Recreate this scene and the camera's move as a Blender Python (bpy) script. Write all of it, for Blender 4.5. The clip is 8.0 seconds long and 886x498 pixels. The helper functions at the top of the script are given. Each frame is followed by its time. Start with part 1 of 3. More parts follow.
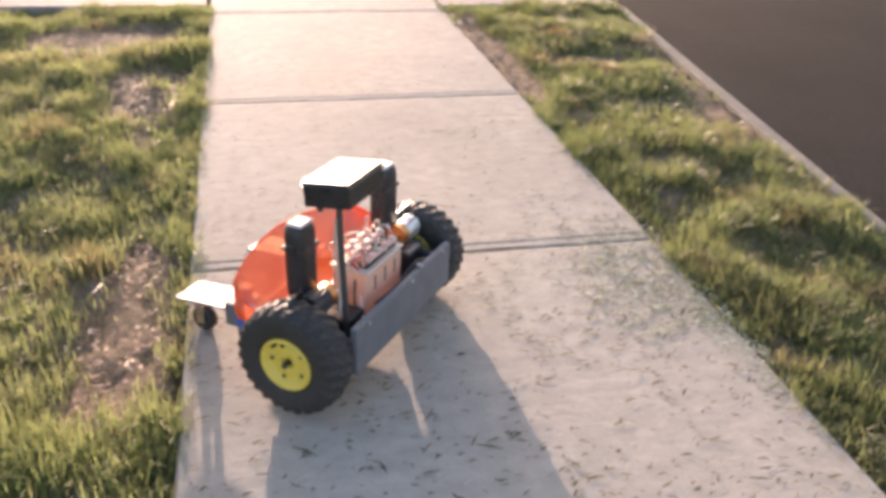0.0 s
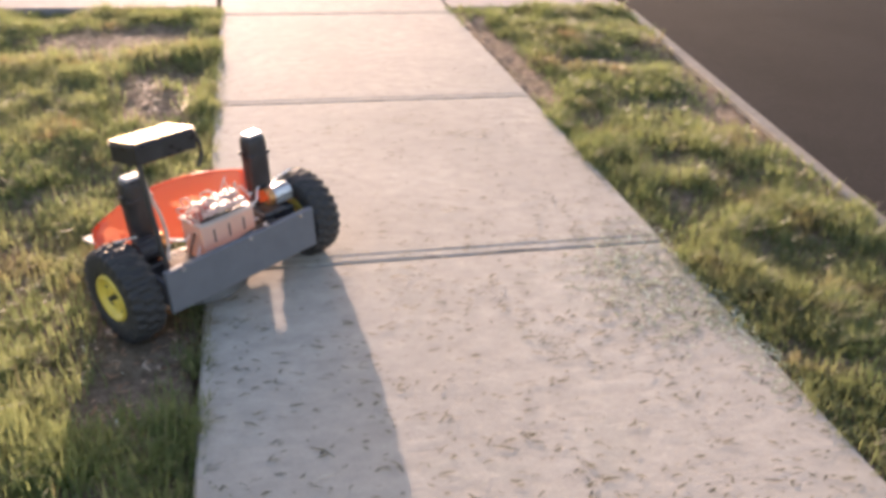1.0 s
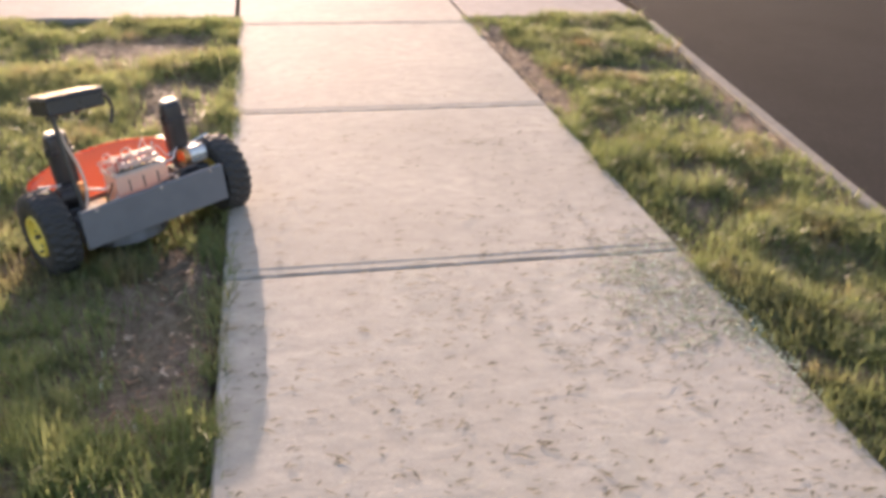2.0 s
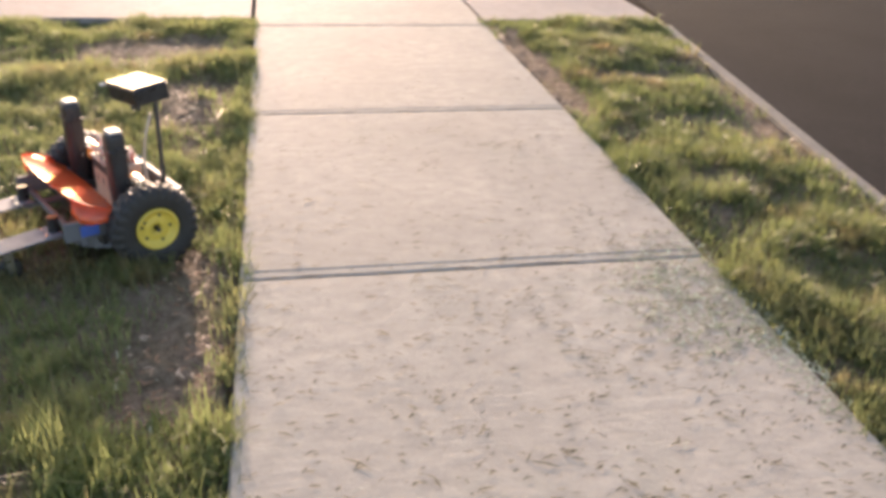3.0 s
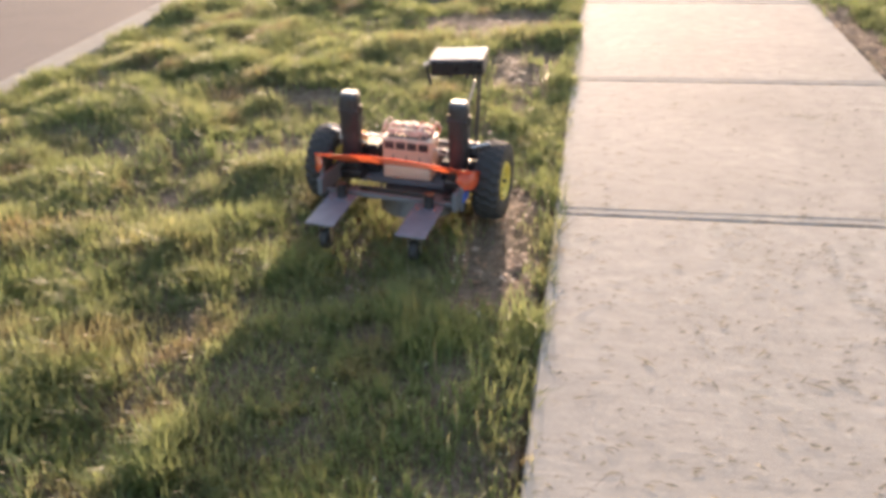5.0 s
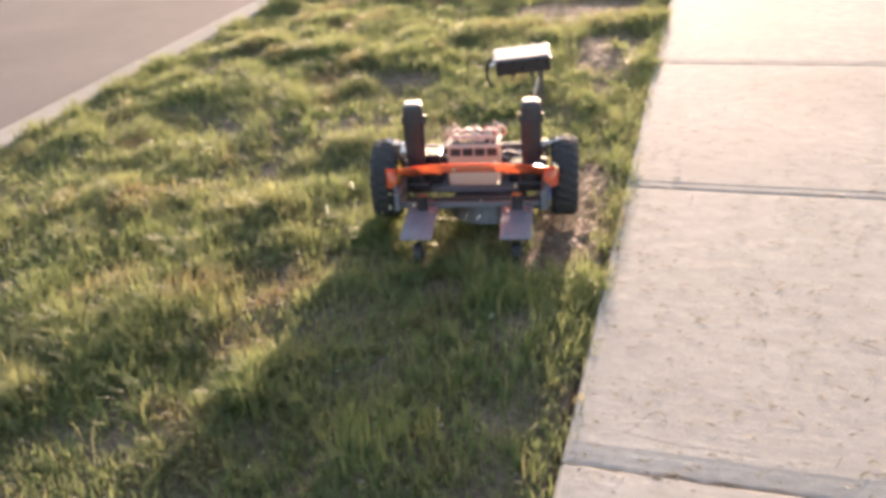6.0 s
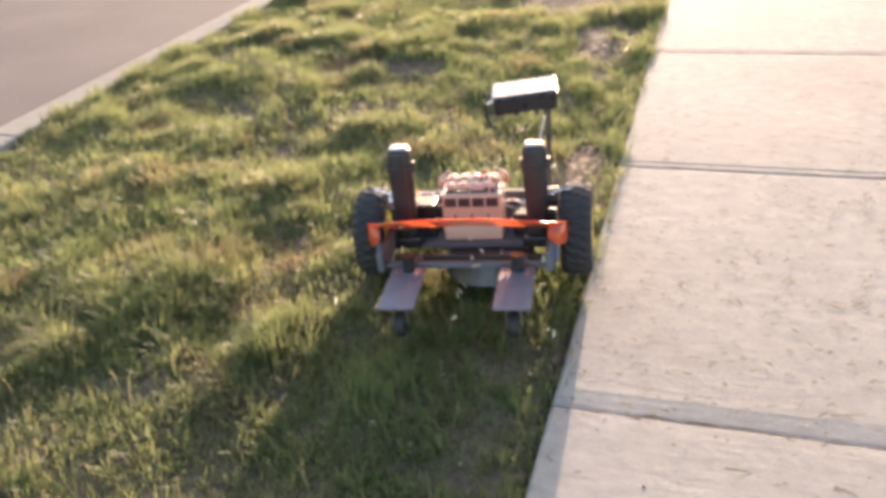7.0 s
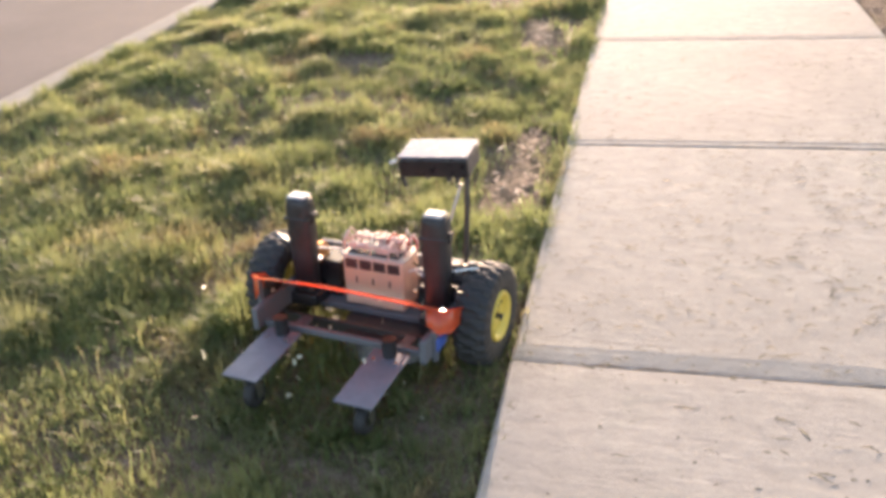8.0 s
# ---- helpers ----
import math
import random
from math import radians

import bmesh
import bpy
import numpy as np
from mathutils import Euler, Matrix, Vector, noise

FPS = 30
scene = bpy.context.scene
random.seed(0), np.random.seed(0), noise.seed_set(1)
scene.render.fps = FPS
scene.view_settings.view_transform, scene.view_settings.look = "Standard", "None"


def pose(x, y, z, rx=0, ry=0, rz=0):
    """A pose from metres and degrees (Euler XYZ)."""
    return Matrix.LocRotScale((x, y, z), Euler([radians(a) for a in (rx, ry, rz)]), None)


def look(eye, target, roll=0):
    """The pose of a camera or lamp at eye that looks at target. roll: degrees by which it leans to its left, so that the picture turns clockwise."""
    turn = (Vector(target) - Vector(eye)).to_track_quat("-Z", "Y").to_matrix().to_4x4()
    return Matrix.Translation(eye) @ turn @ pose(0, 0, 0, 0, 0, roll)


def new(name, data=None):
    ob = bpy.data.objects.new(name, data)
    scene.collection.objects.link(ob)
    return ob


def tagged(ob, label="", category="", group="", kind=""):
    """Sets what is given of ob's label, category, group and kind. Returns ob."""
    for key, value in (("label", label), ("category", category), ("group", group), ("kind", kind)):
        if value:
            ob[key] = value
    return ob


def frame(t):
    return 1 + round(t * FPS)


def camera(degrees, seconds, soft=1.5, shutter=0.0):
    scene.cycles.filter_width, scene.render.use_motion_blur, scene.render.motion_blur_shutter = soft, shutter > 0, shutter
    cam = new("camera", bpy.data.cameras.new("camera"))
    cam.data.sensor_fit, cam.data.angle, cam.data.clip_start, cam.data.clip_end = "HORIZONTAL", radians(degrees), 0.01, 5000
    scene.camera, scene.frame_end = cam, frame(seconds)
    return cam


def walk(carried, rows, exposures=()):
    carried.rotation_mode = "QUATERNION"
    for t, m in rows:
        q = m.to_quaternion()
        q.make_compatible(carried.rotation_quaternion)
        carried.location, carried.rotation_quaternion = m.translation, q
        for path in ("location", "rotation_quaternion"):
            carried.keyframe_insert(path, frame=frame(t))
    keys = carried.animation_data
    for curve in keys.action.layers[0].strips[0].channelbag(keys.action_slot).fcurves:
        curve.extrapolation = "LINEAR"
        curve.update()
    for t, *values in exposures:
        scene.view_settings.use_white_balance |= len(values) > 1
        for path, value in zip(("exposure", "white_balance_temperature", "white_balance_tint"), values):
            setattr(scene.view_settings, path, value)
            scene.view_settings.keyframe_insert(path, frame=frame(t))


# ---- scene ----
cam = camera(55.2, 8.0, soft=4.0)
PATH = [
    (0, (0.22, -2.312, 1.318), (0.637, -0.608, 0.358), 2.6),
    (0.5, (0.195, -2.321, 1.338), (0.608, -0.619, 0.373), 2.7),
    (1, (0.19, -2.318, 1.328), (0.597, -0.611, 0.369), 2.6),
    (1.5, (0.192, -2.322, 1.331), (0.586, -0.608, 0.379), 2.3),
    (2, (0.186, -2.321, 1.324), (0.559, -0.596, 0.383), 2.2),
    (2.2, (0.183, -2.315, 1.339), (0.542, -0.59, 0.392), 2.6),
    (3.3, (0.156, -2.279, 1.288), (0.504, -0.542, 0.361), 2.5),
    (3.5, (0.171, -2.327, 1.31), (0.463, -0.586, 0.37), 2.2),
    (3.7, (0.156, -2.362, 1.318), (0.236, -0.613, 0.351), 1.3),
    (4, (0.18, -2.456, 1.313), (0.063, -0.719, 0.329), 0.5),
    (4.5, (0.156, -2.571, 1.326), (-0.066, -0.831, 0.366), -0.4),
    (5, (0.111, -2.689, 1.326), (-0.218, -0.964, 0.368), -2.3),
    (5.2, (0.116, -2.714, 1.31), (-0.264, -1.006, 0.341), -2.9),
    (6.5, (0.304, -3.004, 1.345), (-0.293, -1.346, 0.395), -5.2),
    (7, (0.311, -3.098, 1.364), (-0.256, -1.442, 0.398), -4.7),
    (7.5, (0.285, -3.23, 1.415), (-0.145, -1.555, 0.41), -3.5),
    (8, (0.32, -3.235, 1.314), (-0.135, -1.54, 0.355), -4.7),
]
walk(cam, [(t, look(eye, target, roll)) for t, eye, target, roll in PATH],
     exposures=[(0.0, 1.85, 6780, 26), (2.2, 1.81, 6780, 24), (3.5, 1.73, 6800, 21), (5.2, 1.91, 6800, 21), (6.5, 2.02, 6700, 22), (8.0, 2.00, 6700, 21)])

# ---- world, sun ----
SUN_ELEV, SUN_AZ = 9.7, -2.7          # degrees; azimuth from +y towards +x
world = bpy.data.worlds.new("sky")
scene.world = world
world.use_nodes = True
wn = world.node_tree.nodes
sky = wn.new("ShaderNodeTexSky")
sky.sky_type, sky.sun_disc = "NISHITA", False
sky.sun_elevation, sky.sun_rotation = radians(SUN_ELEV), radians(SUN_AZ)
sky.dust_density = 2.0
world.node_tree.links.new(sky.outputs[0], wn["Background"].inputs[0])
wn["Background"].inputs[1].default_value = 0.15
sun = new("sun", bpy.data.lights.new("sun", "SUN"))
sun.data.energy, sun.data.angle, sun.data.color = 3.35, radians(0.8), (1.0, 0.79, 0.61)
az, el = radians(SUN_AZ), radians(SUN_ELEV)
sun.matrix_world = look((20 * math.sin(az) * math.cos(el), 20 * math.cos(az) * math.cos(el), 20 * math.sin(el)), (0, 0, 0))


# ---- materials ----
class Nodes:
    """A small writer of node materials."""

    def __init__(self, name):
        self.m = bpy.data.materials.new(name)
        self.m.use_nodes = True
        self.t = self.m.node_tree
        self.p = self.t.nodes["Principled BSDF"]
        self.out = self.t.nodes["Material Output"]

    def n(self, kind, **values):
        node = self.t.nodes.new("ShaderNode" + kind)
        for key, value in values.items():
            node.inputs[key.replace("_", " ")].default_value = value
        return node

    def link(self, a, b):
        self.t.links.new(a, b)

    def coords(self, world_space, scale=(1, 1, 1)):
        src = self.n("NewGeometry").outputs["Position"] if world_space else self.n("TexCoord").outputs["Object"]
        mp = self.n("Mapping", Scale=scale)
        self.link(src, mp.inputs["Vector"])
        return mp.outputs["Vector"]

    def noise(self, vec, scale, detail=4.0, rough=0.55, distortion=0.0):
        k = self.n("TexNoise", Scale=scale, Detail=detail, Roughness=rough, Distortion=distortion)
        self.link(vec, k.inputs["Vector"])
        return k.outputs["Fac"]

    def ramp(self, fac, stops):
        r = self.n("ValToRGB")
        e = r.color_ramp.elements
        while len(e) < len(stops):
            e.new(0.5)
        for k, (pos, col) in zip(e, stops):
            k.position, k.color = pos, (*col, 1) if len(col) == 3 else col
        self.link(fac, r.inputs["Fac"])
        return r.outputs["Color"]

    def mix(self, fac, a, b, mode="MIX"):
        x = self.t.nodes.new("ShaderNodeMix")
        x.data_type, x.blend_type = "RGBA", mode
        for v, i in ((fac, 0), (a, 6), (b, 7)):
            if hasattr(v, "is_linked"):
                self.link(v, x.inputs[i])
            else:
                x.inputs[i].default_value = v if i == 0 else (*v, 1)
        return x.outputs[2]

    def bump(self, height, strength, distance, normal=None):
        b = self.n("Bump", Strength=strength, Distance=distance)
        self.link(height, b.inputs["Height"])
        if normal is not None:
            self.link(normal, b.inputs["Normal"])
        self.link(b.outputs["Normal"], self.p.inputs["Normal"])
        return b.outputs["Normal"]

    def base(self, col):
        if hasattr(col, "is_linked"):
            self.link(col, self.p.inputs["Base Color"])
        else:
            self.p.inputs["Base Color"].default_value = (*col, 1)

    def set(self, **values):
        for key, value in values.items():
            self.p.inputs[key.replace("_", " ")].default_value = value
        return self


def grey(v):
    return (v, v, v)


def concrete_material(name, tint, spec=0.08, coarse=1.0):
    k = Nodes(name)
    big = k.noise(k.coords(True), 1.3 * coarse, 5, 0.6)
    mid = k.noise(k.coords(True, (11, 19, 11)), 1.0, 8, 0.72)
    broom = k.noise(k.coords(True, (5, 130, 5)), 1.0, 3, 0.6)
    grain = k.noise(k.coords(True), 240.0, 3, 0.7)
    pits = k.noise(k.coords(True, (38, 110, 38)), 1.0, 5, 0.7)
    stain = k.noise(k.coords(True), 2.6, 6, 0.7, 0.6)
    lo, hi = [c * 0.80 for c in tint], [c * 1.12 for c in tint]
    col = k.mix(k.ramp(big, [(0.3, grey(0)), (0.7, grey(1))]), lo, hi)
    col = k.mix(k.ramp(mid, [(0.36, grey(0.75)), (0.60, grey(0))]), col, [c * 0.70 for c in tint])
    col = k.mix(k.ramp(grain, [(0.42, grey(0.4)), (0.6, grey(0))]), col, [c * 0.6 for c in tint])
    col = k.mix(k.ramp(pits, [(0.30, grey(0.45)), (0.40, grey(0))]), col, [c * 0.42 for c in tint])
    col = k.mix(k.ramp(stain, [(0.55, grey(0)), (0.74, grey(0.38))]), col, (tint[0] * 0.60, tint[1] * 0.66, tint[2] * 0.62))
    k.base(col)
    n1 = k.bump(broom, 0.26, 0.003)
    n2 = k.bump(mid, 0.45, 0.006, n1)
    k.bump(grain, 0.35, 0.0015, n2)
    k.set(Roughness=0.82, Specular_IOR_Level=spec)
    return k.m


def asphalt_material(name, tint, rough=0.8, spec=0.4):
    k = Nodes(name)
    big = k.noise(k.coords(True), 0.9, 5, 0.6)
    stones = k.noise(k.coords(True), 130.0, 3, 0.6)
    col = k.mix(k.ramp(big, [(0.3, grey(0)), (0.7, grey(1))]), [c * 0.8 for c in tint], [c * 1.15 for c in tint])
    col = k.mix(k.ramp(stones, [(0.45, grey(0.6)), (0.62, grey(0))]), col, [c * 0.5 for c in tint])
    k.base(col)
    k.bump(stones, 0.6, 0.003)
    k.set(Roughness=rough, Specular_IOR_Level=spec)
    return k.m


def soil_material():
    k = Nodes("soil")
    big = k.noise(k.coords(True), 3.0, 5, 0.6)
    clod = k.noise(k.coords(True), 28.0, 5, 0.7)
    fine = k.noise(k.coords(True), 170.0, 3, 0.7)
    col = k.ramp(clod, [(0.28, (0.10, 0.07, 0.05)), (0.5, (0.235, 0.17, 0.12)), (0.72, (0.40, 0.31, 0.23))])
    col = k.mix(k.ramp(big, [(0.45, grey(0)), (0.65, grey(0.5))]), col, (0.11, 0.10, 0.04))
    col = k.mix(k.ramp(fine, [(0.4, grey(0.5)), (0.6, grey(0))]), col, (0.05, 0.036, 0.026))
    k.base(col)
    k.bump(fine, 0.5, 0.004, k.bump(clod, 0.8, 0.02))
    k.set(Roughness=0.95, Specular_IOR_Level=0.2)
    return k.m


def leaf_material(name, stops, through_col, rough=0.5, glow=0.45, patch=None):
    """Thin leaves that let the sun through; colour varies blade by blade and patch by patch."""
    k = Nodes(name)
    isl = k.n("NewGeometry").outputs["Random Per Island"]
    col = k.ramp(isl, stops)
    thr = k.mix(isl, through_col, [c * 0.7 for c in through_col])
    if patch:
        spot = k.ramp(k.noise(k.coords(True), 1.7, 4, 0.6), [(0.42, grey(0)), (0.68, grey(0.75))])
        col, thr = k.mix(spot, col, patch[0]), k.mix(spot, thr, patch[1])
        dead = k.ramp(k.noise(k.coords(True), 2.7, 5, 0.65, 0.4), [(0.54, grey(0)), (0.68, grey(0.8))])
        col, thr = k.mix(dead, col, (0.19, 0.125, 0.075)), k.mix(dead, thr, (0.36, 0.24, 0.14))
    k.base(col)
    k.set(Roughness=rough, Specular_IOR_Level=0.35)
    tr = k.n("BsdfTranslucent")
    k.link(thr, tr.inputs["Color"])
    ms = k.n("MixShader", Fac=glow)
    k.link(k.p.outputs[0], ms.inputs[1])
    k.link(tr.outputs[0], ms.inputs[2])
    k.link(ms.outputs[0], k.out.inputs["Surface"])
    return k.m


def plain_material(name, col, rough=0.5, metal=0.0, wear=0.25, scale=30.0, bump=0.15, spec=0.5):
    k = Nodes(name)
    v = k.coords(False)
    a, b = k.noise(v, scale, 5, 0.65), k.noise(v, scale * 7, 3, 0.6)
    c = k.mix(k.ramp(a, [(0.35, grey(0)), (0.7, grey(wear * 2))]), col, [min(1, x * 0.6 + 0.03) for x in col])
    k.base(c)
    r = k.ramp(a, [(0.3, grey(max(0, rough - 0.1))), (0.7, grey(min(1, rough + 0.12)))])
    k.link(r, k.p.inputs["Roughness"])
    k.bump(b, bump, 0.002)
    k.set(Metallic=metal, Specular_IOR_Level=spec)
    return k.m


def orange_sheet_material():
    k = Nodes("orange translucent plastic")
    v = k.coords(False)
    a = k.noise(v, 9.0, 5, 0.6)
    k.base(k.mix(a, (0.86, 0.13, 0.045), (0.74, 0.10, 0.04)))
    k.set(Roughness=0.12, Specular_IOR_Level=0.8)
    tr = k.n("BsdfTranslucent", Color=(1.0, 0.20, 0.07, 1))
    tp = k.n("BsdfTransparent", Color=(0.90, 0.50, 0.30, 1))
    m1, m2 = k.n("MixShader", Fac=0.34), k.n("MixShader", Fac=0.14)
    k.link(k.p.outputs[0], m1.inputs[1])
    k.link(tr.outputs[0], m1.inputs[2])
    k.link(m1.outputs[0], m2.inputs[1])
    k.link(tp.outputs[0], m2.inputs[2])
    k.link(m2.outputs[0], k.out.inputs["Surface"])
    k.bump(a, 0.1, 0.003)
    return k.m


CONCRETE = concrete_material("broomed concrete", (0.436, 0.398, 0.342))
CURB = concrete_material("curb concrete", (0.42, 0.382, 0.318))
EDGING = concrete_material("dirty edging concrete", (0.27, 0.245, 0.21))
DRIVE = concrete_material("driveway concrete", (0.33, 0.295, 0.275), 0.15)
ROAD = asphalt_material("worn road asphalt", (0.225, 0.185, 0.157), 0.8, 0.25)
# Near-black colour stands for a shaded driveway; nothing casts that shade.
SHADEDRIVE = asphalt_material("driveway paving darkened for shade", (0.040, 0.036, 0.033), 1.0, 0.05)
JOINT = plain_material("joint filler", (0.04, 0.033, 0.028), 0.95)
SOIL = soil_material()
GRASS = leaf_material("grass blades", [(0.0, (0.055, 0.092, 0.026)), (0.5, (0.092, 0.138, 0.040)), (0.85, (0.138, 0.165, 0.060)), (1.0, (0.30, 0.24, 0.13))],
                      (0.365, 0.42, 0.175), 0.45, 0.46, ((0.13, 0.138, 0.070), (0.39, 0.39, 0.19)))
# GRASS slightly greener and a quarter darker: the strip's shade is put into its colour.
DIMGRASS = leaf_material("dimmed deeper green grass", [(0.0, (0.040, 0.070, 0.023)), (0.5, (0.066, 0.103, 0.034)), (0.9, (0.100, 0.124, 0.048)), (1.0, (0.22, 0.18, 0.10))],
                    (0.285, 0.345, 0.135), 0.45, 0.45, ((0.094, 0.108, 0.056), (0.31, 0.33, 0.155)))
STRAW = leaf_material("seed stalks", [(0.0, (0.22, 0.20, 0.10)), (1.0, (0.42, 0.36, 0.22))], (0.45, 0.40, 0.20), 0.5, 0.4)
# Nearly white colours stand for sunlight on the flying bits.
SUNLITCUT = leaf_material("cut grass whitened as if sunlit", [(0.0, (0.60, 0.60, 0.46)), (1.0, (0.75, 0.73, 0.60))], (0.80, 0.80, 0.60), 0.4, 0.4)
FRESHGREEN = leaf_material("fresh clippings", [(0.0, (0.10, 0.13, 0.07)), (0.5, (0.24, 0.29, 0.18)), (1.0, (0.62, 0.66, 0.55))], (0.25, 0.30, 0.12), 0.55, 0.2)
CLIPPING = leaf_material("dry clippings", [(0.0, (0.035, 0.035, 0.018)), (0.6, (0.09, 0.085, 0.045)), (0.9, (0.16, 0.14, 0.08)), (1.0, (0.55, 0.52, 0.44))],
                         (0.10, 0.10, 0.04), 0.7, 0.15)
LITTER = leaf_material("dead leaves", [(0.0, (0.12, 0.065, 0.038)), (0.45, (0.26, 0.15, 0.09)), (0.8, (0.46, 0.33, 0.22)), (1.0, (0.62, 0.50, 0.38))], (0.46, 0.26, 0.14), 0.6, 0.3)
RUBBER = plain_material("tyre rubber", (0.020, 0.019, 0.019), 0.62, bump=0.4)
YELLOW = plain_material("yellow rim paint", (0.70, 0.52, 0.08), 0.42, wear=0.15)
GREYBOARD = plain_material("grey painted board", (0.13, 0.135, 0.15), 0.6, scale=14.0, bump=0.3)
BLACKBOX = plain_material("black plastic", (0.018, 0.016, 0.018), 0.32)
DARKPIPE = plain_material("black tape", (0.022, 0.018, 0.02), 0.42, bump=0.5)
# Lavender-grey base carries part of the sky's reflection on the box top.
PANEL = plain_material("glossy panel toned like the sky", (0.20, 0.20, 0.245), 0.22, wear=0.1, spec=0.6)
# Tower tops: the bright sky they mirror is put into this pale base.
CAP = plain_material("glossy cap paled for sky reflection", (0.55, 0.53, 0.52), 0.22, wear=0.1, spec=0.8)
CREAM = plain_material("cream plastic", (0.66, 0.54, 0.45), 0.5)


def thin_plastic_material():
    k = Nodes("thin cream plastic")
    a = k.noise(k.coords(False), 24.0, 5, 0.6)
    k.base(k.mix(a, (0.68, 0.55, 0.46), (0.58, 0.46, 0.38)))
    k.set(Roughness=0.45)
    tr = k.n("BsdfTranslucent", Color=(1.0, 0.72, 0.58, 1))
    ms = k.n("MixShader", Fac=0.33)
    k.link(k.p.outputs[0], ms.inputs[1])
    k.link(tr.outputs[0], ms.inputs[2])
    k.link(ms.outputs[0], k.out.inputs["Surface"])
    return k.m


THIN = thin_plastic_material()
WHITE = plain_material("white plastic", (0.78, 0.74, 0.70), 0.35)
STEEL = plain_material("bare steel", (0.62, 0.60, 0.58), 0.28, 1.0, wear=0.15)
ALU = plain_material("dull aluminium", (0.19, 0.195, 0.225), 0.55, 0.45, wear=0.2)
SILVER = plain_material("silver motor can", (0.70, 0.69, 0.68), 0.3, 0.45, wear=0.1)
DARKSTEEL = plain_material("dark steel", (0.10, 0.10, 0.105), 0.45, 0.8)
COPPER = plain_material("motor winding brass", (0.70, 0.33, 0.12), 0.35, 0.9)
REDWIRE = plain_material("red wire", (0.55, 0.04, 0.03), 0.4)
BLACKWIRE = plain_material("black wire", (0.02, 0.02, 0.02), 0.4)
BLUEWIRE = plain_material("blue plastic", (0.05, 0.12, 0.45), 0.4)
ORANGE = orange_sheet_material()
PINK = plain_material("pinkish plastic", (0.72, 0.47, 0.40), 0.45)


# ---- mesh helpers ----
def mesh_object(name, bm, material, smooth=False):
    me = bpy.data.meshes.new(name)
    bm.to_mesh(me)
    bm.free()
    me.materials.append(material)
    if smooth:
        me.shade_smooth()
    return new(name, me)


def part(name, bm, material, parent, label="", smooth=False):
    ob = mesh_object(name, bm, material, smooth)
    ob.parent = parent
    if label:
        ob["label"] = label
    return ob


def add_box(bm, x0, x1, y0, y1, z0, z1, bevel=0.0, m=None):
    made = bmesh.ops.create_cube(bm, size=1.0, matrix=Matrix.Translation(((x0 + x1) / 2, (y0 + y1) / 2, (z0 + z1) / 2)) @ Matrix.Diagonal((x1 - x0, y1 - y0, z1 - z0, 1)))
    vs = made["verts"]
    if bevel:
        es = list({e for v in vs for e in v.link_edges})
        res = bmesh.ops.bevel(bm, geom=es, offset=bevel, segments=2, affect="EDGES", profile=0.5)
        vs = list({v for f in res["faces"] for v in f.verts} | {v for v in vs if v.is_valid})
    if m is not None:
        bmesh.ops.transform(bm, matrix=m, verts=vs)
    return vs


def box(x0, x1, y0, y1, z0, z1, bevel=0.0, m=None):
    bm = bmesh.new()
    add_box(bm, x0, x1, y0, y1, z0, z1, bevel, m)
    return bm


def add_rod(bm, a, b, r, r2=None, seg=14):
    a, b = Vector(a), Vector(b)
    d = b - a
    m = Matrix.Translation((a + b) / 2) @ d.to_track_quat("Z", "Y").to_matrix().to_4x4()
    bmesh.ops.create_cone(bm, cap_ends=True, segments=seg, radius1=r, radius2=r if r2 is None else r2, depth=d.length, matrix=m)


def rod(a, b, r, r2=None, seg=14):
    bm = bmesh.new()
    add_rod(bm, a, b, r, r2, seg)
    return bm


def tube(points, r, seg=7, sub=6):
    """A bent tube through the points (Catmull-Rom)."""
    p = [Vector(q) for q in points]
    p = [p[0] * 2 - p[1]] + p + [p[-1] * 2 - p[-2]]
    line = []
    for i in range(1, len(p) - 2):
        for s in range(sub):
            t = s / sub
            line.append(0.5 * ((2 * p[i]) + (p[i + 1] - p[i - 1]) * t + (2 * p[i - 1] - 5 * p[i] + 4 * p[i + 1] - p[i + 2]) * t * t
                               + (3 * p[i] - p[i - 1] - 3 * p[i + 1] + p[i + 2]) * t ** 3))
    line.append(p[-2])
    bm = bmesh.new()
    rings = []
    for i, c in enumerate(line):
        d = (line[min(i + 1, len(line) - 1)] - line[max(i - 1, 0)]).normalized()
        q = d.to_track_quat("Z", "Y")
        rings.append([bm.verts.new(c + q @ Vector((r * math.cos(a), r * math.sin(a), 0))) for a in (2 * math.pi * j / seg for j in range(seg))])
    for u, v in zip(rings, rings[1:]):
        for j in range(seg):
            bm.faces.new((u[j], u[(j + 1) % seg], v[(j + 1) % seg], v[j]))
    bm.faces.new(rings[0][::-1])
    bm.faces.new(rings[-1])
    return bm


def revolve(profile, seg=40):
    """Turns a closed (x, r) profile round the x axis."""
    bm = bmesh.new()
    rings = [[bm.verts.new((x, r * math.cos(a), r * math.sin(a))) for x, r in profile] for a in (2 * math.pi * i / seg for i in range(seg))]
    n = len(profile)
    for i in range(seg):
        u, v = rings[i], rings[(i + 1) % seg]
        for j in range(n):
            bm.faces.new((u[j], u[(j + 1) % n], v[(j + 1) % n], v[j]))
    bmesh.ops.recalc_face_normals(bm, faces=bm.faces)
    return bm


# ---- ground ----
W = 1.52                                   # width of the walk
GRASS_X0, GRASS_X1 = -2.90, 2.72           # kerb on one side, dark driveway on the other
DRIVE_Y = 3.50                             # near edge of the crossing driveway


def far_edge(y):
    """Where the lawn strip ends against the dark driveway, which runs a little askew."""
    return 2.54 + 0.125 * (y - 1.36)


rng = np.random.default_rng(7)
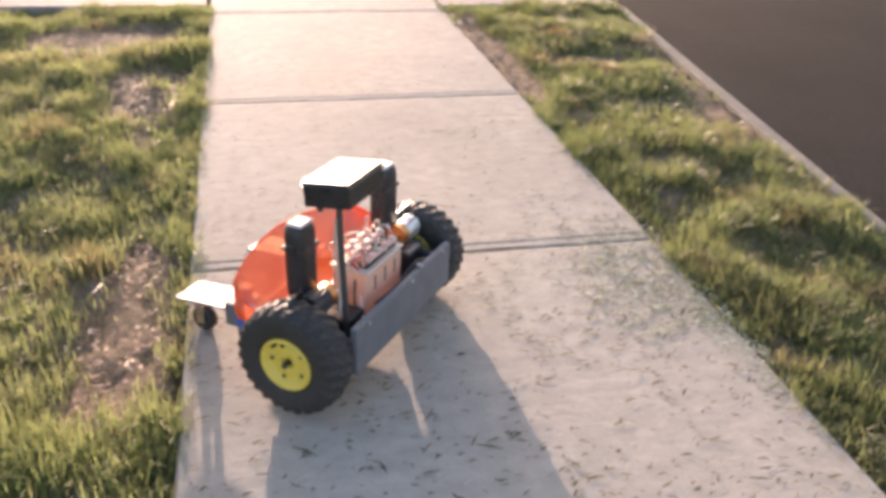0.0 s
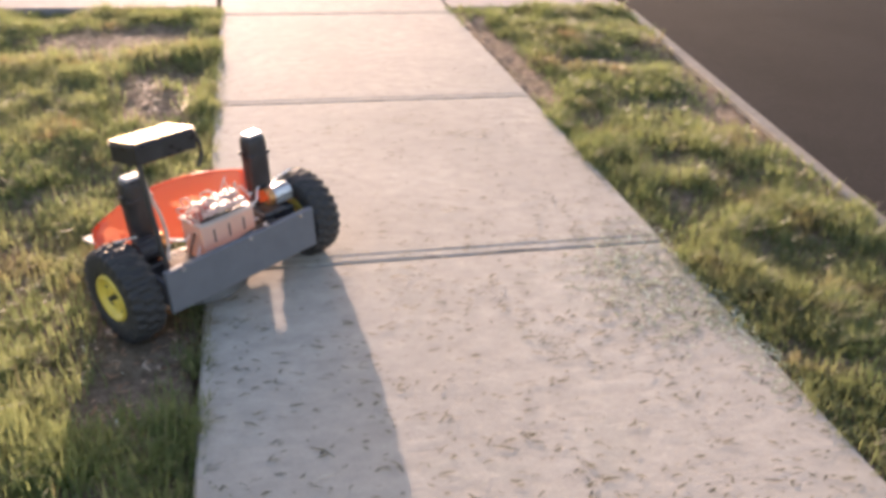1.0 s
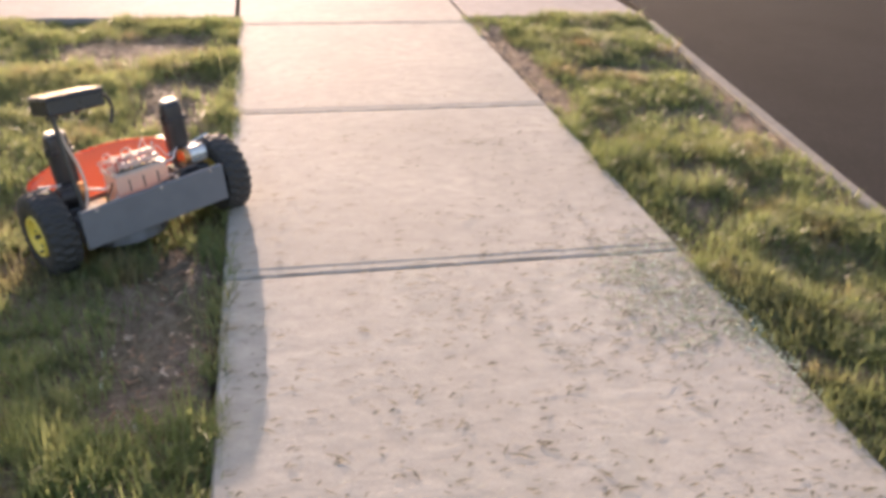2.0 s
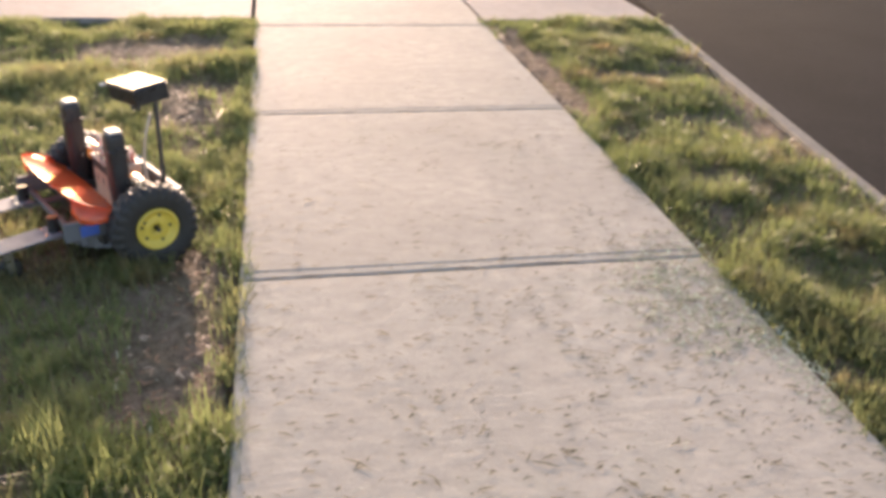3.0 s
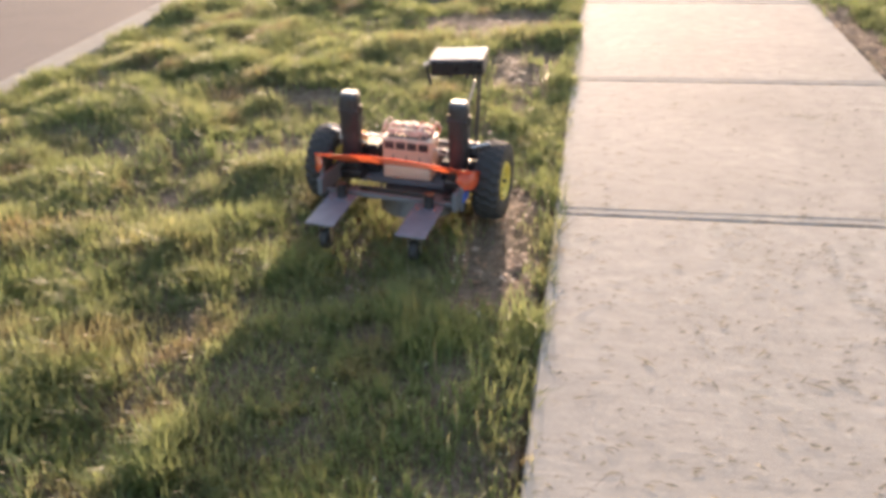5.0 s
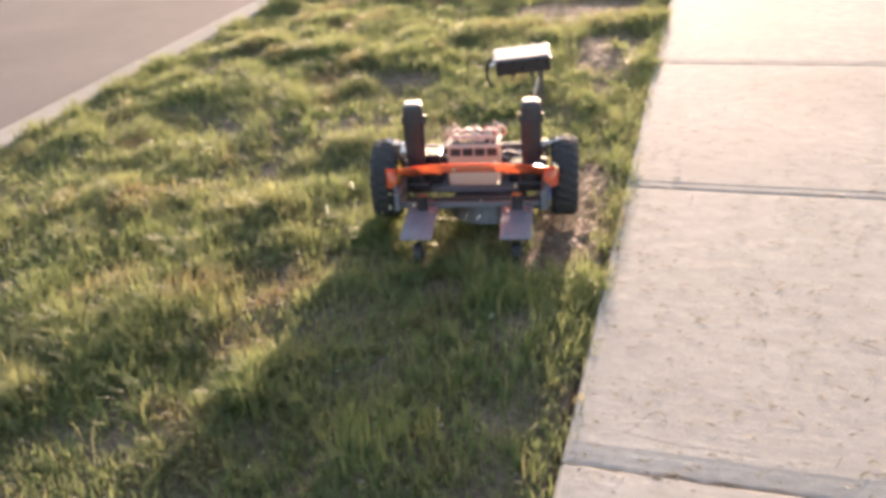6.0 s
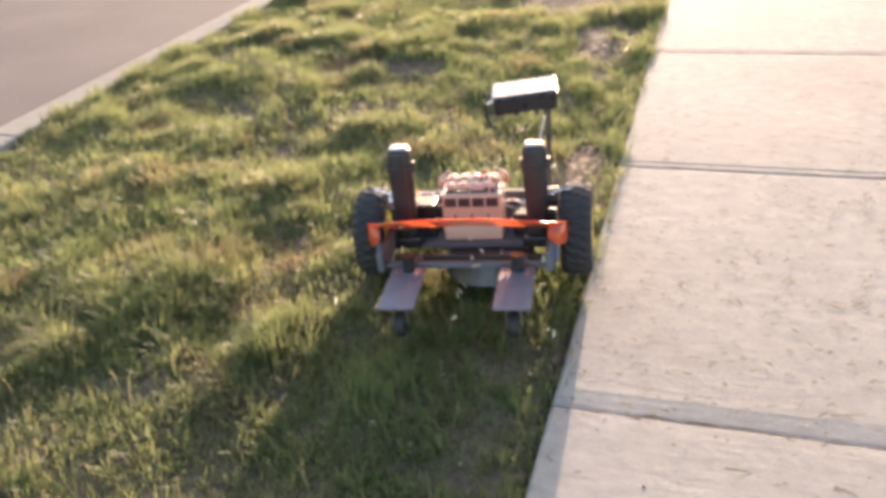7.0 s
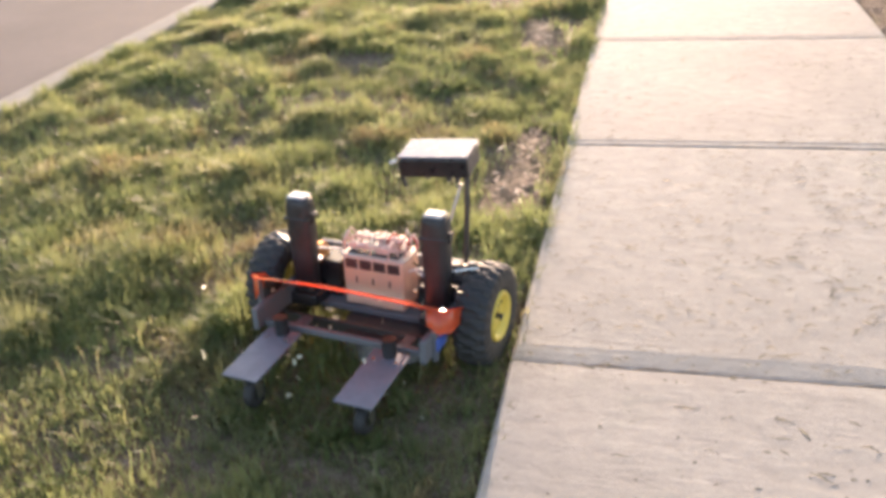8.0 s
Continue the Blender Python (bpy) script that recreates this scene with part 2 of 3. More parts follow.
WAVES = [(rng.uniform(0.8, 9.0), rng.uniform(0, 2 * math.pi), rng.uniform(0, 2 * math.pi)) for _ in range(26)]


def swell(x, y, low=0.0, high=99.0):
    """Uneven lawn, about -1 to 1."""
    z, total = np.zeros_like(x), 0.0
    for f, a, p in WAVES:
        if low <= f <= high:
            amp = 1.0 / (0.6 + f * 0.22)
            z = z + amp * np.sin(f * (x * math.cos(a) + y * math.sin(a)) * 2.2 + p)
            total += amp
    return z / total * 2.2


def blob(x, y, cx, cy, rx, ry):
    return np.clip(1.35 - np.sqrt(((x - cx) / rx) ** 2 + ((y - cy) / ry) ** 2), 0, 1)


def bare(x, y):
    """How bare of grass the soil is, 0 to 1."""
    # Bands at (2.05, 2.14), (-1.35, 1.25), (-2.55, 1.32) imitate shade behind humps.
    b = np.maximum.reduce([blob(x, y, -0.17, -0.28, 0.14, 0.36), blob(x, y, -0.15, 0.12, 0.11, 0.22), blob(x, y, -0.26, 1.82, 0.23, 0.48), blob(x, y, -0.50, 2.74, 0.50, 0.36),
                           blob(x, y, 1.60, 2.35, 0.13, 0.95), blob(x, y, -1.15, 0.55, 0.28, 0.16) * 0.6, blob(x, y, -1.75, 0.50, 0.42, 0.26) * 0.5, blob(x, y, -1.35, 1.25, 0.5, 0.14) * 0.6,
                           blob(x, y, -2.55, 1.32, 0.22, 0.14) * 0.6, blob(x, y, 1.87, 0.66, 0.18, 0.14) * 0.8, blob(x, y, 2.34, 1.06, 0.16, 0.16) * 0.7, blob(x, y, 2.05, 2.14, 0.42, 0.11) * 0.9,
                           blob(x, y, 2.19, 1.40, 0.25, 0.10) * 0.7, blob(x, y, 1.75, 0.30, 0.10, 0.2) * 0.6])
    verge = np.clip((x - far_edge(y) + 0.30) / 0.22, 0, 1) * np.clip((y - 0.3) / 0.5, 0, 1) * np.clip((3.0 - y) / 0.4, 0, 1)
    b = np.maximum(b, 0.62 * verge * (x < 4))
    b = b * (1 - blob(x, y, -0.22, 1.79, 0.06, 0.07)) * (1 - 0.7 * blob(x, y, -0.03, 1.5, 0.04, 0.9))
    return np.clip(b * (1.0 + 0.35 * swell(x * 3, y * 3)), 0, 1)


# grassy humps: place, reach and height
MOUNDS = ((2.16, 3.30, 0.36, 0.16, 0.04), (2.08, 2.58, 0.36, 0.22, 0.055), (1.86, 1.62, 0.22, 0.20, 0.05), (2.30, 1.80, 0.18, 0.22, 0.03), (2.06, 0.60, 0.22, 0.22, 0.045), (2.05, -0.05, 0.3, 0.2, 0.04),
          (-0.62, 1.98, 0.22, 0.22, 0.04), (-0.55, 1.10, 0.40, 0.20, 0.05), (-2.45, 1.72, 0.36, 0.20, 0.06), (-1.55, 1.62, 0.45, 0.20, 0.06), (-0.95, 1.75, 0.25, 0.2, 0.04), (-0.22, 1.79, 0.05, 0.05, 0.03),
          (-2.30, 0.80, 0.35, 0.22, 0.035), (-1.50, -0.40, 0.40, 0.25, 0.035), (-2.25, -0.35, 0.35, 0.25, 0.03))


def ground_z(x, y):
    z = -0.026 + 0.020 * swell(x, y) + 0.017 * swell(x * 1.5 + 3, y * 1.5)
    for cx, cy, rx, ry, h in MOUNDS:
        z = z + h * 0.45 * blob(x, y, cx, cy, rx, ry) * (1 + 0.5 * swell(x * 2.2 + cx, y * 2.2))
    z = z - 0.030 * blob(x, y, -0.34, 0.42, 0.50, 0.45) + 0.022 * blob(x, y, -0.35, -1.05, 0.55, 0.35)
    near = np.minimum(np.abs(x), np.abs(x - W))
    return np.where(near < 0.15, -0.03 + (z + 0.03) * near / 0.15, z)


def ground():
    def lines(lo, hi, step, far):
        return np.array(sorted([-f for f in far] + list(np.arange(lo, hi, step)) + list(far)))
    xs = lines(-2.98, 3.0, 0.04, (6, 12, 40, 120, 400))
    ys = lines(-11.5, 3.56, 0.05, (12, 40, 120, 400))
    gx, gy = np.meshgrid(xs, ys)
    gz = ground_z(gx, gy)
    soft = (gx > 0.0) & (gx < W)
    gz = np.where(soft | (gx < GRASS_X0) | (gx > far_edge(gy) + 0.02) | (gy > DRIVE_Y), -0.17, gz)
    gz = np.where(bare(gx, gy) > 0.4, gz - 0.008 + 0.006 * np.random.default_rng(3).normal(size=gz.shape), gz)
    nx, ny = len(xs), len(ys)
    faces = [(j * nx + i, j * nx + i + 1, (j + 1) * nx + i + 1, (j + 1) * nx + i) for j in range(ny - 1) for i in range(nx - 1)]
    me = bpy.data.meshes.new("ground")
    me.from_pydata(np.stack([gx.ravel(), gy.ravel(), gz.ravel()], 1).tolist(), [], faces)
    me.shade_smooth()
    me.materials.append(SOIL)
    tagged(new("ground", me), "brown uneven soil under the lawn and pavement", "ground", kind="structure")


ground()


def strip(name, material, x0, x1, y0, y1, top, label, category, thick=0.12, bevel=0.008):
    ob = mesh_object(name, box(x0, x1, y0, y1, top - thick, top, bevel), material)
    return tagged(ob, label, category, kind="structure")


strip("road", ROAD, -12.0, -3.115, -30.0, 40.0, -0.045, "sunlit grey street surface beside the concrete kerb", "road", 0.1)
# The open gap renders too bright, so a dark strip supplies its shade.
strip("kerb_joint", JOINT, -3.117, -3.083, -30.0, 40.0, -0.050, "dark strip in the joint between street and kerb, coloured for the gap's shade", "joint", 0.08, 0.0)
kerb = tagged(new("kerb"), "low pale concrete kerb between street and lawn", "kerb", kind="structure")
for i in range(22):
    part("kerb_stone", box(-3.085, -2.885, -15.0 + i * 1.5, -13.506 + i * 1.5, -0.14, 0.0, 0.012), CURB, kerb)
strip("driveway_left", DRIVE, -2.875, -0.022, DRIVE_Y, 9.0, -0.004, "pale concrete driveway apron crossing the walk", "driveway")
strip("driveway_right", DRIVE, W + 0.022, 2.82, DRIVE_Y - 0.06, 9.0, -0.004, "pale concrete driveway beside the walk", "driveway")
skew = Matrix.Translation((far_edge(0.0), 0, 0)) @ pose(0, 0, 0, 0, 0, -math.degrees(math.atan(0.125)))
strip("driveway_side", SHADEDRIVE, 0.075, 7.0, -16.0, 14.0, -0.02, "paved driveway beyond the lawn strip, darkened in colour for shade", "driveway").matrix_world = skew
strip("driveway_edging", EDGING, 0.0, 0.065, -16.0, 3.32, -0.010, "narrow pale concrete edging of the dark driveway", "edging").matrix_world = skew


# ---- the walk: slabs with tooled margins ----
def slab_mesh(length, seed, worn=False):
    """A slab from y = 0 to length with a rounded arris and a tooled line along each end."""
    r = random.Random(seed)
    prof = [(0.0025, -0.03), (0.004, -0.006), (0.011, -0.001), (0.041, -0.001), (0.046, -0.0035), (0.051, 0.0005), (length * 0.5, 0.0),
            (length - 0.051, 0.0), (length - 0.046, -0.0004), (length - 0.041, -0.0003), (length - 0.011, -0.001), (length - 0.004, -0.006), (length - 0.0025, -0.03)]
    if worn:
        prof[2:6] = [(0.014, -0.0042), (0.050, -0.0014), (0.060, -0.0010), (0.074, 0.0003)]
    cols = [0.0, 0.004, 0.012] + [0.012 + (W - 0.024) * i / 30 for i in range(1, 30)] + [W - 0.012, W - 0.004, W]
    drop = [-0.03, -0.009, 0.0] + [0.0] * 29 + [0.0, -0.009, -0.03]
    bm = bmesh.new()
    grid = []
    for x, d in zip(cols, drop):
        wob = 0.0025 * (r.random() - 0.5)
        row = []
        for k, (y, z) in enumerate(prof):
            chip = (r.random() ** 4) * (0.020 if worn else 0.014) if k in (0, 1) else (-(r.random() ** 6) * 0.010 if k in (11, 12) else 0)
            row.append(bm.verts.new((x + (0.003 * (r.random() - 0.5) if d else 0), y + wob + chip, min(z, d) if d else z)))
        grid.append(row)
    for a, b in zip(grid, grid[1:]):
        for i in range(len(prof) - 1):
            bm.faces.new((a[i], b[i], b[i + 1], a[i + 1]))
    edge = [e for e in bm.edges if e.is_boundary]
    ext = bmesh.ops.extrude_edge_only(bm, edges=edge)
    for v in ext["geom"]:
        if isinstance(v, bmesh.types.BMVert):
            v.co.z = -0.11
    bmesh.ops.recalc_face_normals(bm, faces=bm.faces)
    return bm


def sidewalk():
    walkway = tagged(new("sidewalk"), "pale broom-finished concrete sidewalk with tooled joints and grass clippings", "sidewalk", kind="structure")
    joints = [-15.1, -13.58, -12.06, -10.55, -9.03, -7.52, -6.0, -4.48, -2.98, -1.475, 0.0, 1.53, 3.25, 4.9, 6.5, 8.1]
    part("joint_bed", box(0.004, W - 0.004, -15.1, 8.1, -0.12, -0.016), JOINT, walkway, "dark dirt in the joints")
    for line in (((0.081, -1.368), (0.131, -1.352), (0.155, -1.319), (0.184, -1.276)), ((0.184, -1.276), (0.217, -1.274), (0.202, -1.317)), ((0.131, -1.352), (0.188, -1.363), (0.253, -1.372), (0.324, -1.372), (0.421, -1.378)), ((0.95, 0.12), (1.00, 0.105), (1.06, 0.112), (1.12, 0.095))):
        part("crack", tube([(x, y, -0.0008) for x, y in line], 0.0014, 5, 4), JOINT, walkway, "fine dark crack")
    for n, (a, b) in enumerate(zip(joints, joints[1:])):
        ob = part("slab", slab_mesh(b - a, n, n == 9), CONCRETE, walkway)
        ob.location = (0, a, 0.004 if n == 8 else 0.0)


# ---- grass ----
def blades_mesh(name, root, height, width, lean, turn, material, bend=1.0):
    """Two-segment tapered blades from arrays."""
    n = len(height)
    side = np.stack([np.cos(turn), np.sin(turn), np.zeros(n)], 1)
    fall = np.stack([-np.sin(turn), np.cos(turn), np.zeros(n)], 1) * lean[:, None]
    up = np.array([0, 0, 1.0])
    mid = root + height[:, None] * (0.55 * up + 0.28 * fall)
    tip = root + height[:, None] * ((1.0 - 0.35 * np.minimum(lean, 1.5) ** 2 * 0.6 * bend)[:, None] * up + fall)
    w = width[:, None] * side * 0.5
    co = np.stack([root - w, root + w, mid - w * 0.8, mid + w * 0.8, tip], 1).reshape(-1, 3)
    base = np.arange(n) * 5
    loops = np.stack([base, base + 1, base + 3, base + 2, base + 2, base + 3, base + 4], 1).ravel()
    starts = np.stack([np.arange(n) * 7, np.arange(n) * 7 + 4], 1).ravel()
    me = bpy.data.meshes.new(name)
    me.vertices.add(len(co))
    me.vertices.foreach_set("co", co.astype(np.float32).ravel())
    me.loops.add(len(loops))
    me.loops.foreach_set("vertex_index", loops.astype(np.int32))
    me.polygons.add(len(starts))
    me.polygons.foreach_set("loop_start", starts.astype(np.int32))
    me.update(calc_edges=True)
    me.validate()
    me.materials.append(material)
    return new(name, me)


def lawn(name, x0, x1, y0, y1, clumps, per, label, seed, material=None):
    g = np.random.default_rng(seed)
    area = (x1 - x0) * (y1 - y0)
    n = int(clumps * area)
    cx, cy = g.uniform(x0, x1, n), g.uniform(y0, y1, n)
    lush = np.clip(0.55 + 0.74 * swell(cx * 1.5 + 3, cy * 1.5) + 0.25 * swell(cx * 0.8, cy * 0.8), 0.30, 1.5)
    keep = g.uniform(0, 1, n) > bare(cx, cy) * 1.3
    cx, cy, lush = cx[keep], cy[keep], lush[keep]
    count = np.maximum(4, (per * (0.45 + 0.7 * lush) * g.uniform(0.5, 1.5, len(cx)))).astype(int)
    idx = np.repeat(np.arange(len(cx)), count)
    m = len(idx)
    rad = np.abs(g.normal(0, 0.058, m))
    ang = g.uniform(0, 2 * math.pi, m)
    x, y = cx[idx] + rad * np.cos(ang), cy[idx] + rad * np.sin(ang)
    ok = (x > x0) & (x < np.minimum(x1, far_edge(y) + 0.012)) & (y > y0) & (y < y1) & (g.uniform(0, 1, m) > bare(x, y) * 1.15)
    x, y, idx, rad, ang = x[ok], y[ok], idx[ok], rad[ok], ang[ok]
    m = len(x)
    tall = g.uniform(0.85, 1.2, len(cx))[idx]
    h = (0.022 + 0.052 * lush[idx]) * tall * g.uniform(0.55, 1.35, m) * np.clip(1.12 - rad * 3, 0.6, 1.1)
    comb = g.uniform(0, 2 * math.pi, len(cx))[idx]
    turn = np.where(g.uniform(0, 1, m) < 0.5, ang - math.pi / 2, comb) + g.normal(0, 0.6, m)
    lean = np.abs(g.normal(0.5, 0.32, m))
    root = np.stack([x, y, ground_z(x, y) - 0.004], 1)
    ob = blades_mesh(name, root, h, g.uniform(0.0028, 0.0055, m), lean, turn, material or GRASS)
    return tagged(ob, label, "grass", kind="stuff")


lawn("grass_verge", -2.895, 0.03, -3.6, DRIVE_Y - 0.01, 330, 60, "uneven clumpy green lawn strip between kerb and sidewalk", 11)
lawn("grass_strip", W - 0.03, 2.92, -2.2, DRIVE_Y - 0.08, 330, 60, "uneven clumpy green grass strip beside the sidewalk", 12, DIMGRASS)

lawn("grass_verge", -2.895, 0.02, -11.0, -3.6, 70, 50, "thinner green lawn strip further along the kerb", 13)
lawn("grass_strip", W - 0.02, 2.5, -11.0, -2.2, 70, 50, "thinner green grass strip further along the sidewalk", 14, DIMGRASS)


def stalks():
    g = np.random.default_rng(5)
    n = 900
    x, y = g.uniform(-2.8, -0.05, n), g.uniform(-3.0, 3.2, n)
    ok = (g.uniform(0, 1, n) < np.clip(0.55 + 0.5 * swell(x, y) - 0.25 * (y + 0.5), 0.05, 1)) & (bare(x, y) < 0.3)
    x, y = x[ok], y[ok]
    n = len(x)
    root = np.stack([x, y, ground_z(x, y)], 1)
    ob = blades_mesh("seed_stalks", root, g.uniform(0.06, 0.125, n), g.uniform(0.002, 0.0035, n), np.abs(g.normal(0.35, 0.25, n)), g.uniform(0, 6.28, n), STRAW)
    tagged(ob, "pale thin seed stalks standing in the lawn", "grass", kind="stuff")


stalks()


def flat_bits(name, xs, ys, zs, length, width, material, seed, label, category, spread=3.0):
    """Small curled bits lying about: a bent strip of two faces each."""
    g = np.random.default_rng(seed)
    n = len(xs)
    a = g.normal(0, spread, n)
    d = np.stack([np.cos(a), np.sin(a), np.zeros(n)], 1) * length[:, None] * 0.5
    s = np.stack([-np.sin(a), np.cos(a), np.zeros(n)], 1) * width[:, None] * 0.5
    c = np.stack([xs, ys, zs], 1)
    rise = np.zeros((n, 3))
    rise[:, 2] = np.abs(g.normal(0, 0.09, n)) * length
    kink = s * g.normal(0, 1.2, n)[:, None]
    co = np.stack([c - d - s * 0.5, c - d + s * 0.5, c + kink - s + rise, c + kink + s + rise, c + d - s * 0.3 + rise * 0.3, c + d + s * 0.3], 1).reshape(-1, 3)
    b = np.arange(n)[:, None] * 6
    faces = np.concatenate([b + [0, 1, 3, 2], b + [2, 3, 5, 4]], 0).tolist()
    me = bpy.data.meshes.new(name)
    me.from_pydata(co.tolist(), [], faces)
    me.materials.append(material)
    tagged(new(name, me), label, category, kind="stuff")


def litter():
    g = np.random.default_rng(21)
    n = 11000
    x, y = g.uniform(0.02, W - 0.02, n), g.uniform(-2.6, 2.2, n)
    dens = 0.16 + 0.55 * np.clip((x - 0.35) / 1.1, 0, 1) * np.clip((0.75 - y) / 1.2, 0, 1) + 0.15 * (y < 0.1)
    dens = dens + 0.5 * blob(x, y, 1.04, 1.05, 0.12, 0.05) + 0.6 * blob(x, y, 1.25, -0.10, 0.22, 0.35)
    dens = dens * np.clip(0.8 + 0.7 * swell(x * 2, y * 2), 0.1, 2)
    ok = g.uniform(0, 1, n) < dens
    x, y = x[ok], y[ok]
    for cx, cy, sx, sy, k in ((1.03, 1.06, 0.055, 0.016, 26), (1.17, 0.99, 0.04, 0.02, 8), (0.78, 1.235, 0.03, 0.01, 8), (1.45, 0.80, 0.02, 0.03, 9), (1.32, 0.06, 0.10, 0.05, 40), (0.147, 0.248, 0.02, 0.012, 7), (0.69, -0.265, 0.02, 0.02, 8)):
        x, y = np.r_[x, g.normal(cx, sx, k)], np.r_[y, g.normal(cy, sy, k)]
    m = len(x)
    flat_bits("grass_clippings", x, y, np.full(m, 0.003), g.gamma(2.0, 0.0075, m) + 0.004, g.uniform(0.0015, 0.0055, m), CLIPPING, 4,
              "small dry grass clippings scattered on the concrete", "clippings", 0.5)
    k = 230
    x, y = g.uniform(0.06, W - 0.05, k), g.uniform(-1.5, 1.2, k)
    flat_bits("dry_scraps", x, y, np.full(k, 0.004), g.uniform(0.018, 0.038, k), g.uniform(0.004, 0.008, k), CLIPPING, 9,
              "larger dry brown scraps lying flat on the concrete", "clippings", 0.35)
    n = 8000
    x, y = g.uniform(0.8, W + 0.02, n), g.uniform(-0.9, 0.6, n)
    ok = g.uniform(0, 1, n) < np.maximum(blob(x, y, 1.34, -0.24, 0.20, 0.32), blob(x, y, 1.50, -0.35, 0.12, 0.5)) ** 1.3
    x, y = x[ok], y[ok]
    m = len(x)
    flat_bits("fresh_clippings", x, y, np.full(m, 0.004), g.gamma(2.0, 0.0075, m) + 0.005, g.uniform(0.002, 0.0055, m), FRESHGREEN, 6,
              "pale green fresh clippings lying along the sidewalk edge", "clippings", 1.2)
    n = 5200
    x, y = g.uniform(-1.0, 0.0, n), g.uniform(-1.1, 3.1, n)
    x2, y2 = g.uniform(W, W + 0.25, 300), g.uniform(1.3, 3.3, 300)
    x, y = np.r_[x, x2], np.r_[y, y2]
    ok = g.uniform(0, 1, len(x)) < bare(x, y) * np.where(y > 2.35, 0.35, 0.85)
    x, y = x[ok], y[ok]
    m = len(x)
    flat_bits("dead_leaves", x, y, ground_z(x, y) + 0.004, g.gamma(2.0, 0.007, m) + 0.006, g.uniform(0.004, 0.014, m), LITTER, 8,
              "brown dead leaf scraps on bare soil", "leaves")


litter()


def dirt_spill(name, x_edge, reach, y0, y1, side, seed, label):
    """A thin uneven tongue of soil lying over the edge of the walk; side 1 spills towards -x."""
    g = np.random.default_rng(seed)
    ny, nx = int((y1 - y0) / 0.03), 14
    bm = bmesh.new()
    rows = []
    for j in range(ny + 1):
        y = y0 + (y1 - y0) * j / ny
        fade = math.sin(math.pi * j / ny) ** 0.5
        r = reach * fade * (0.55 + 0.45 * float(swell(np.array([y * 2.0]), np.array([seed * 1.7]))[0])) + 0.012 * g.normal()
        r = max(0.004, r)
        row = []
        for i in range(nx + 1):
            f = i / nx
            x = x_edge + side * (0.05 - (0.05 + r) * f)
            z = -0.02 + 0.030 * math.sin(math.pi * min(1, f * 1.15)) * fade + 0.0025 * g.normal() if f < 1 else -0.004
            row.append(bm.verts.new((x + 0.004 * g.normal(), y + 0.004 * g.normal(), z)))
        rows.append(row)
    for a, b in zip(rows, rows[1:]):
        for i in range(nx):
            bm.faces.new((a[i], a[i + 1], b[i + 1], b[i]))
    bmesh.ops.recalc_face_normals(bm, faces=bm.faces)
    tagged(mesh_object(name, bm, SOIL, True), label, "dirt", kind="stuff")


dirt_spill("dirt_spill", W, 0.07, 1.25, 3.35, 1, 3, "pale crumbly dirt spilled over the sidewalk edge")


# ---- the robot mower ----
R_WHEEL = 0.139
TRACK = 0.310                              # half the distance between the wheels


def wheel_parts(parent, side):
    """One wheel with its hub at the origin of an Empty; side -1 is the machine's left."""
    x = side * TRACK
    wheel = new("wheel")
    wheel.parent = parent
    wheel.location = (x, 0, R_WHEEL)
    prof = [(-0.034, 0.062), (-0.044, 0.080), (-0.047, 0.100), (-0.045, 0.115), (-0.042, 0.125), (-0.028, 0.132), (-0.010, 0.134), (0.010, 0.134),
            (0.028, 0.132), (0.042, 0.125), (0.045, 0.115), (0.047, 0.100), (0.044, 0.080), (0.034, 0.062)]
    bm, seg, rings = bmesh.new(), 104, []
    for i in range(seg):
        a, knob = 2 * math.pi * i / seg, (i // 2) % 2
        ring = []
        for j, (px, pr) in enumerate(prof):
            block = knob if 4 <= j <= 5 or 8 <= j <= 9 else (1 - knob) if 6 <= j <= 7 else knob * 0.4 if j in (3, 10) else 0
            ring.append(bm.verts.new((px * (1.04 if block and j in (3, 4, 9, 10) else 1), (pr + 0.0055 * block) * math.cos(a), (pr + 0.0055 * block) * math.sin(a))))
        rings.append(ring)
    for u, v in zip(rings, rings[1:] + rings[:1]):
        for j in range(len(prof)):
            k = (j + 1) % len(prof)
            bm.faces.new((u[j], u[k], v[k], v[j]))
    bmesh.ops.recalc_face_normals(bm, faces=bm.faces)
    part("tyre", bm, RUBBER, wheel, "knobbly black rubber tyre")
    o = side
    rim_prof = [(o * 0.040, 0.068), (o * 0.046, 0.064), (o * 0.040, 0.057), (o * 0.030, 0.053), (o * 0.026, 0.034), (o * 0.030, 0.030), (o * 0.030, 0.012), (-o * 0.03, 0.012), (-o * 0.036, 0.066)]
    rim = part("rim", revolve(rim_prof, 40), YELLOW, wheel, "yellow painted steel rim", True)
    # Dark discs set on the rim stand for the shade inside its holes.
    for k in range(5):
        a = 2 * math.pi * k / 5
        c = (o * 0.0245, 0.044 * math.cos(a), 0.044 * math.sin(a))
        part("bolt_hole", rod(c, (o * 0.0300, c[1], c[2]), 0.005, seg=12), DARKSTEEL, rim)
    part("hub", rod((o * 0.02, 0, 0), (o * 0.046, 0, 0), 0.007, seg=16), DARKSTEEL, rim, "dark steel axle end")
    part("valve", rod((o * 0.024, 0.03, 0.044), (o * 0.045, 0.03, 0.044), 0.004, seg=8), BLACKBOX, rim)
    return wheel


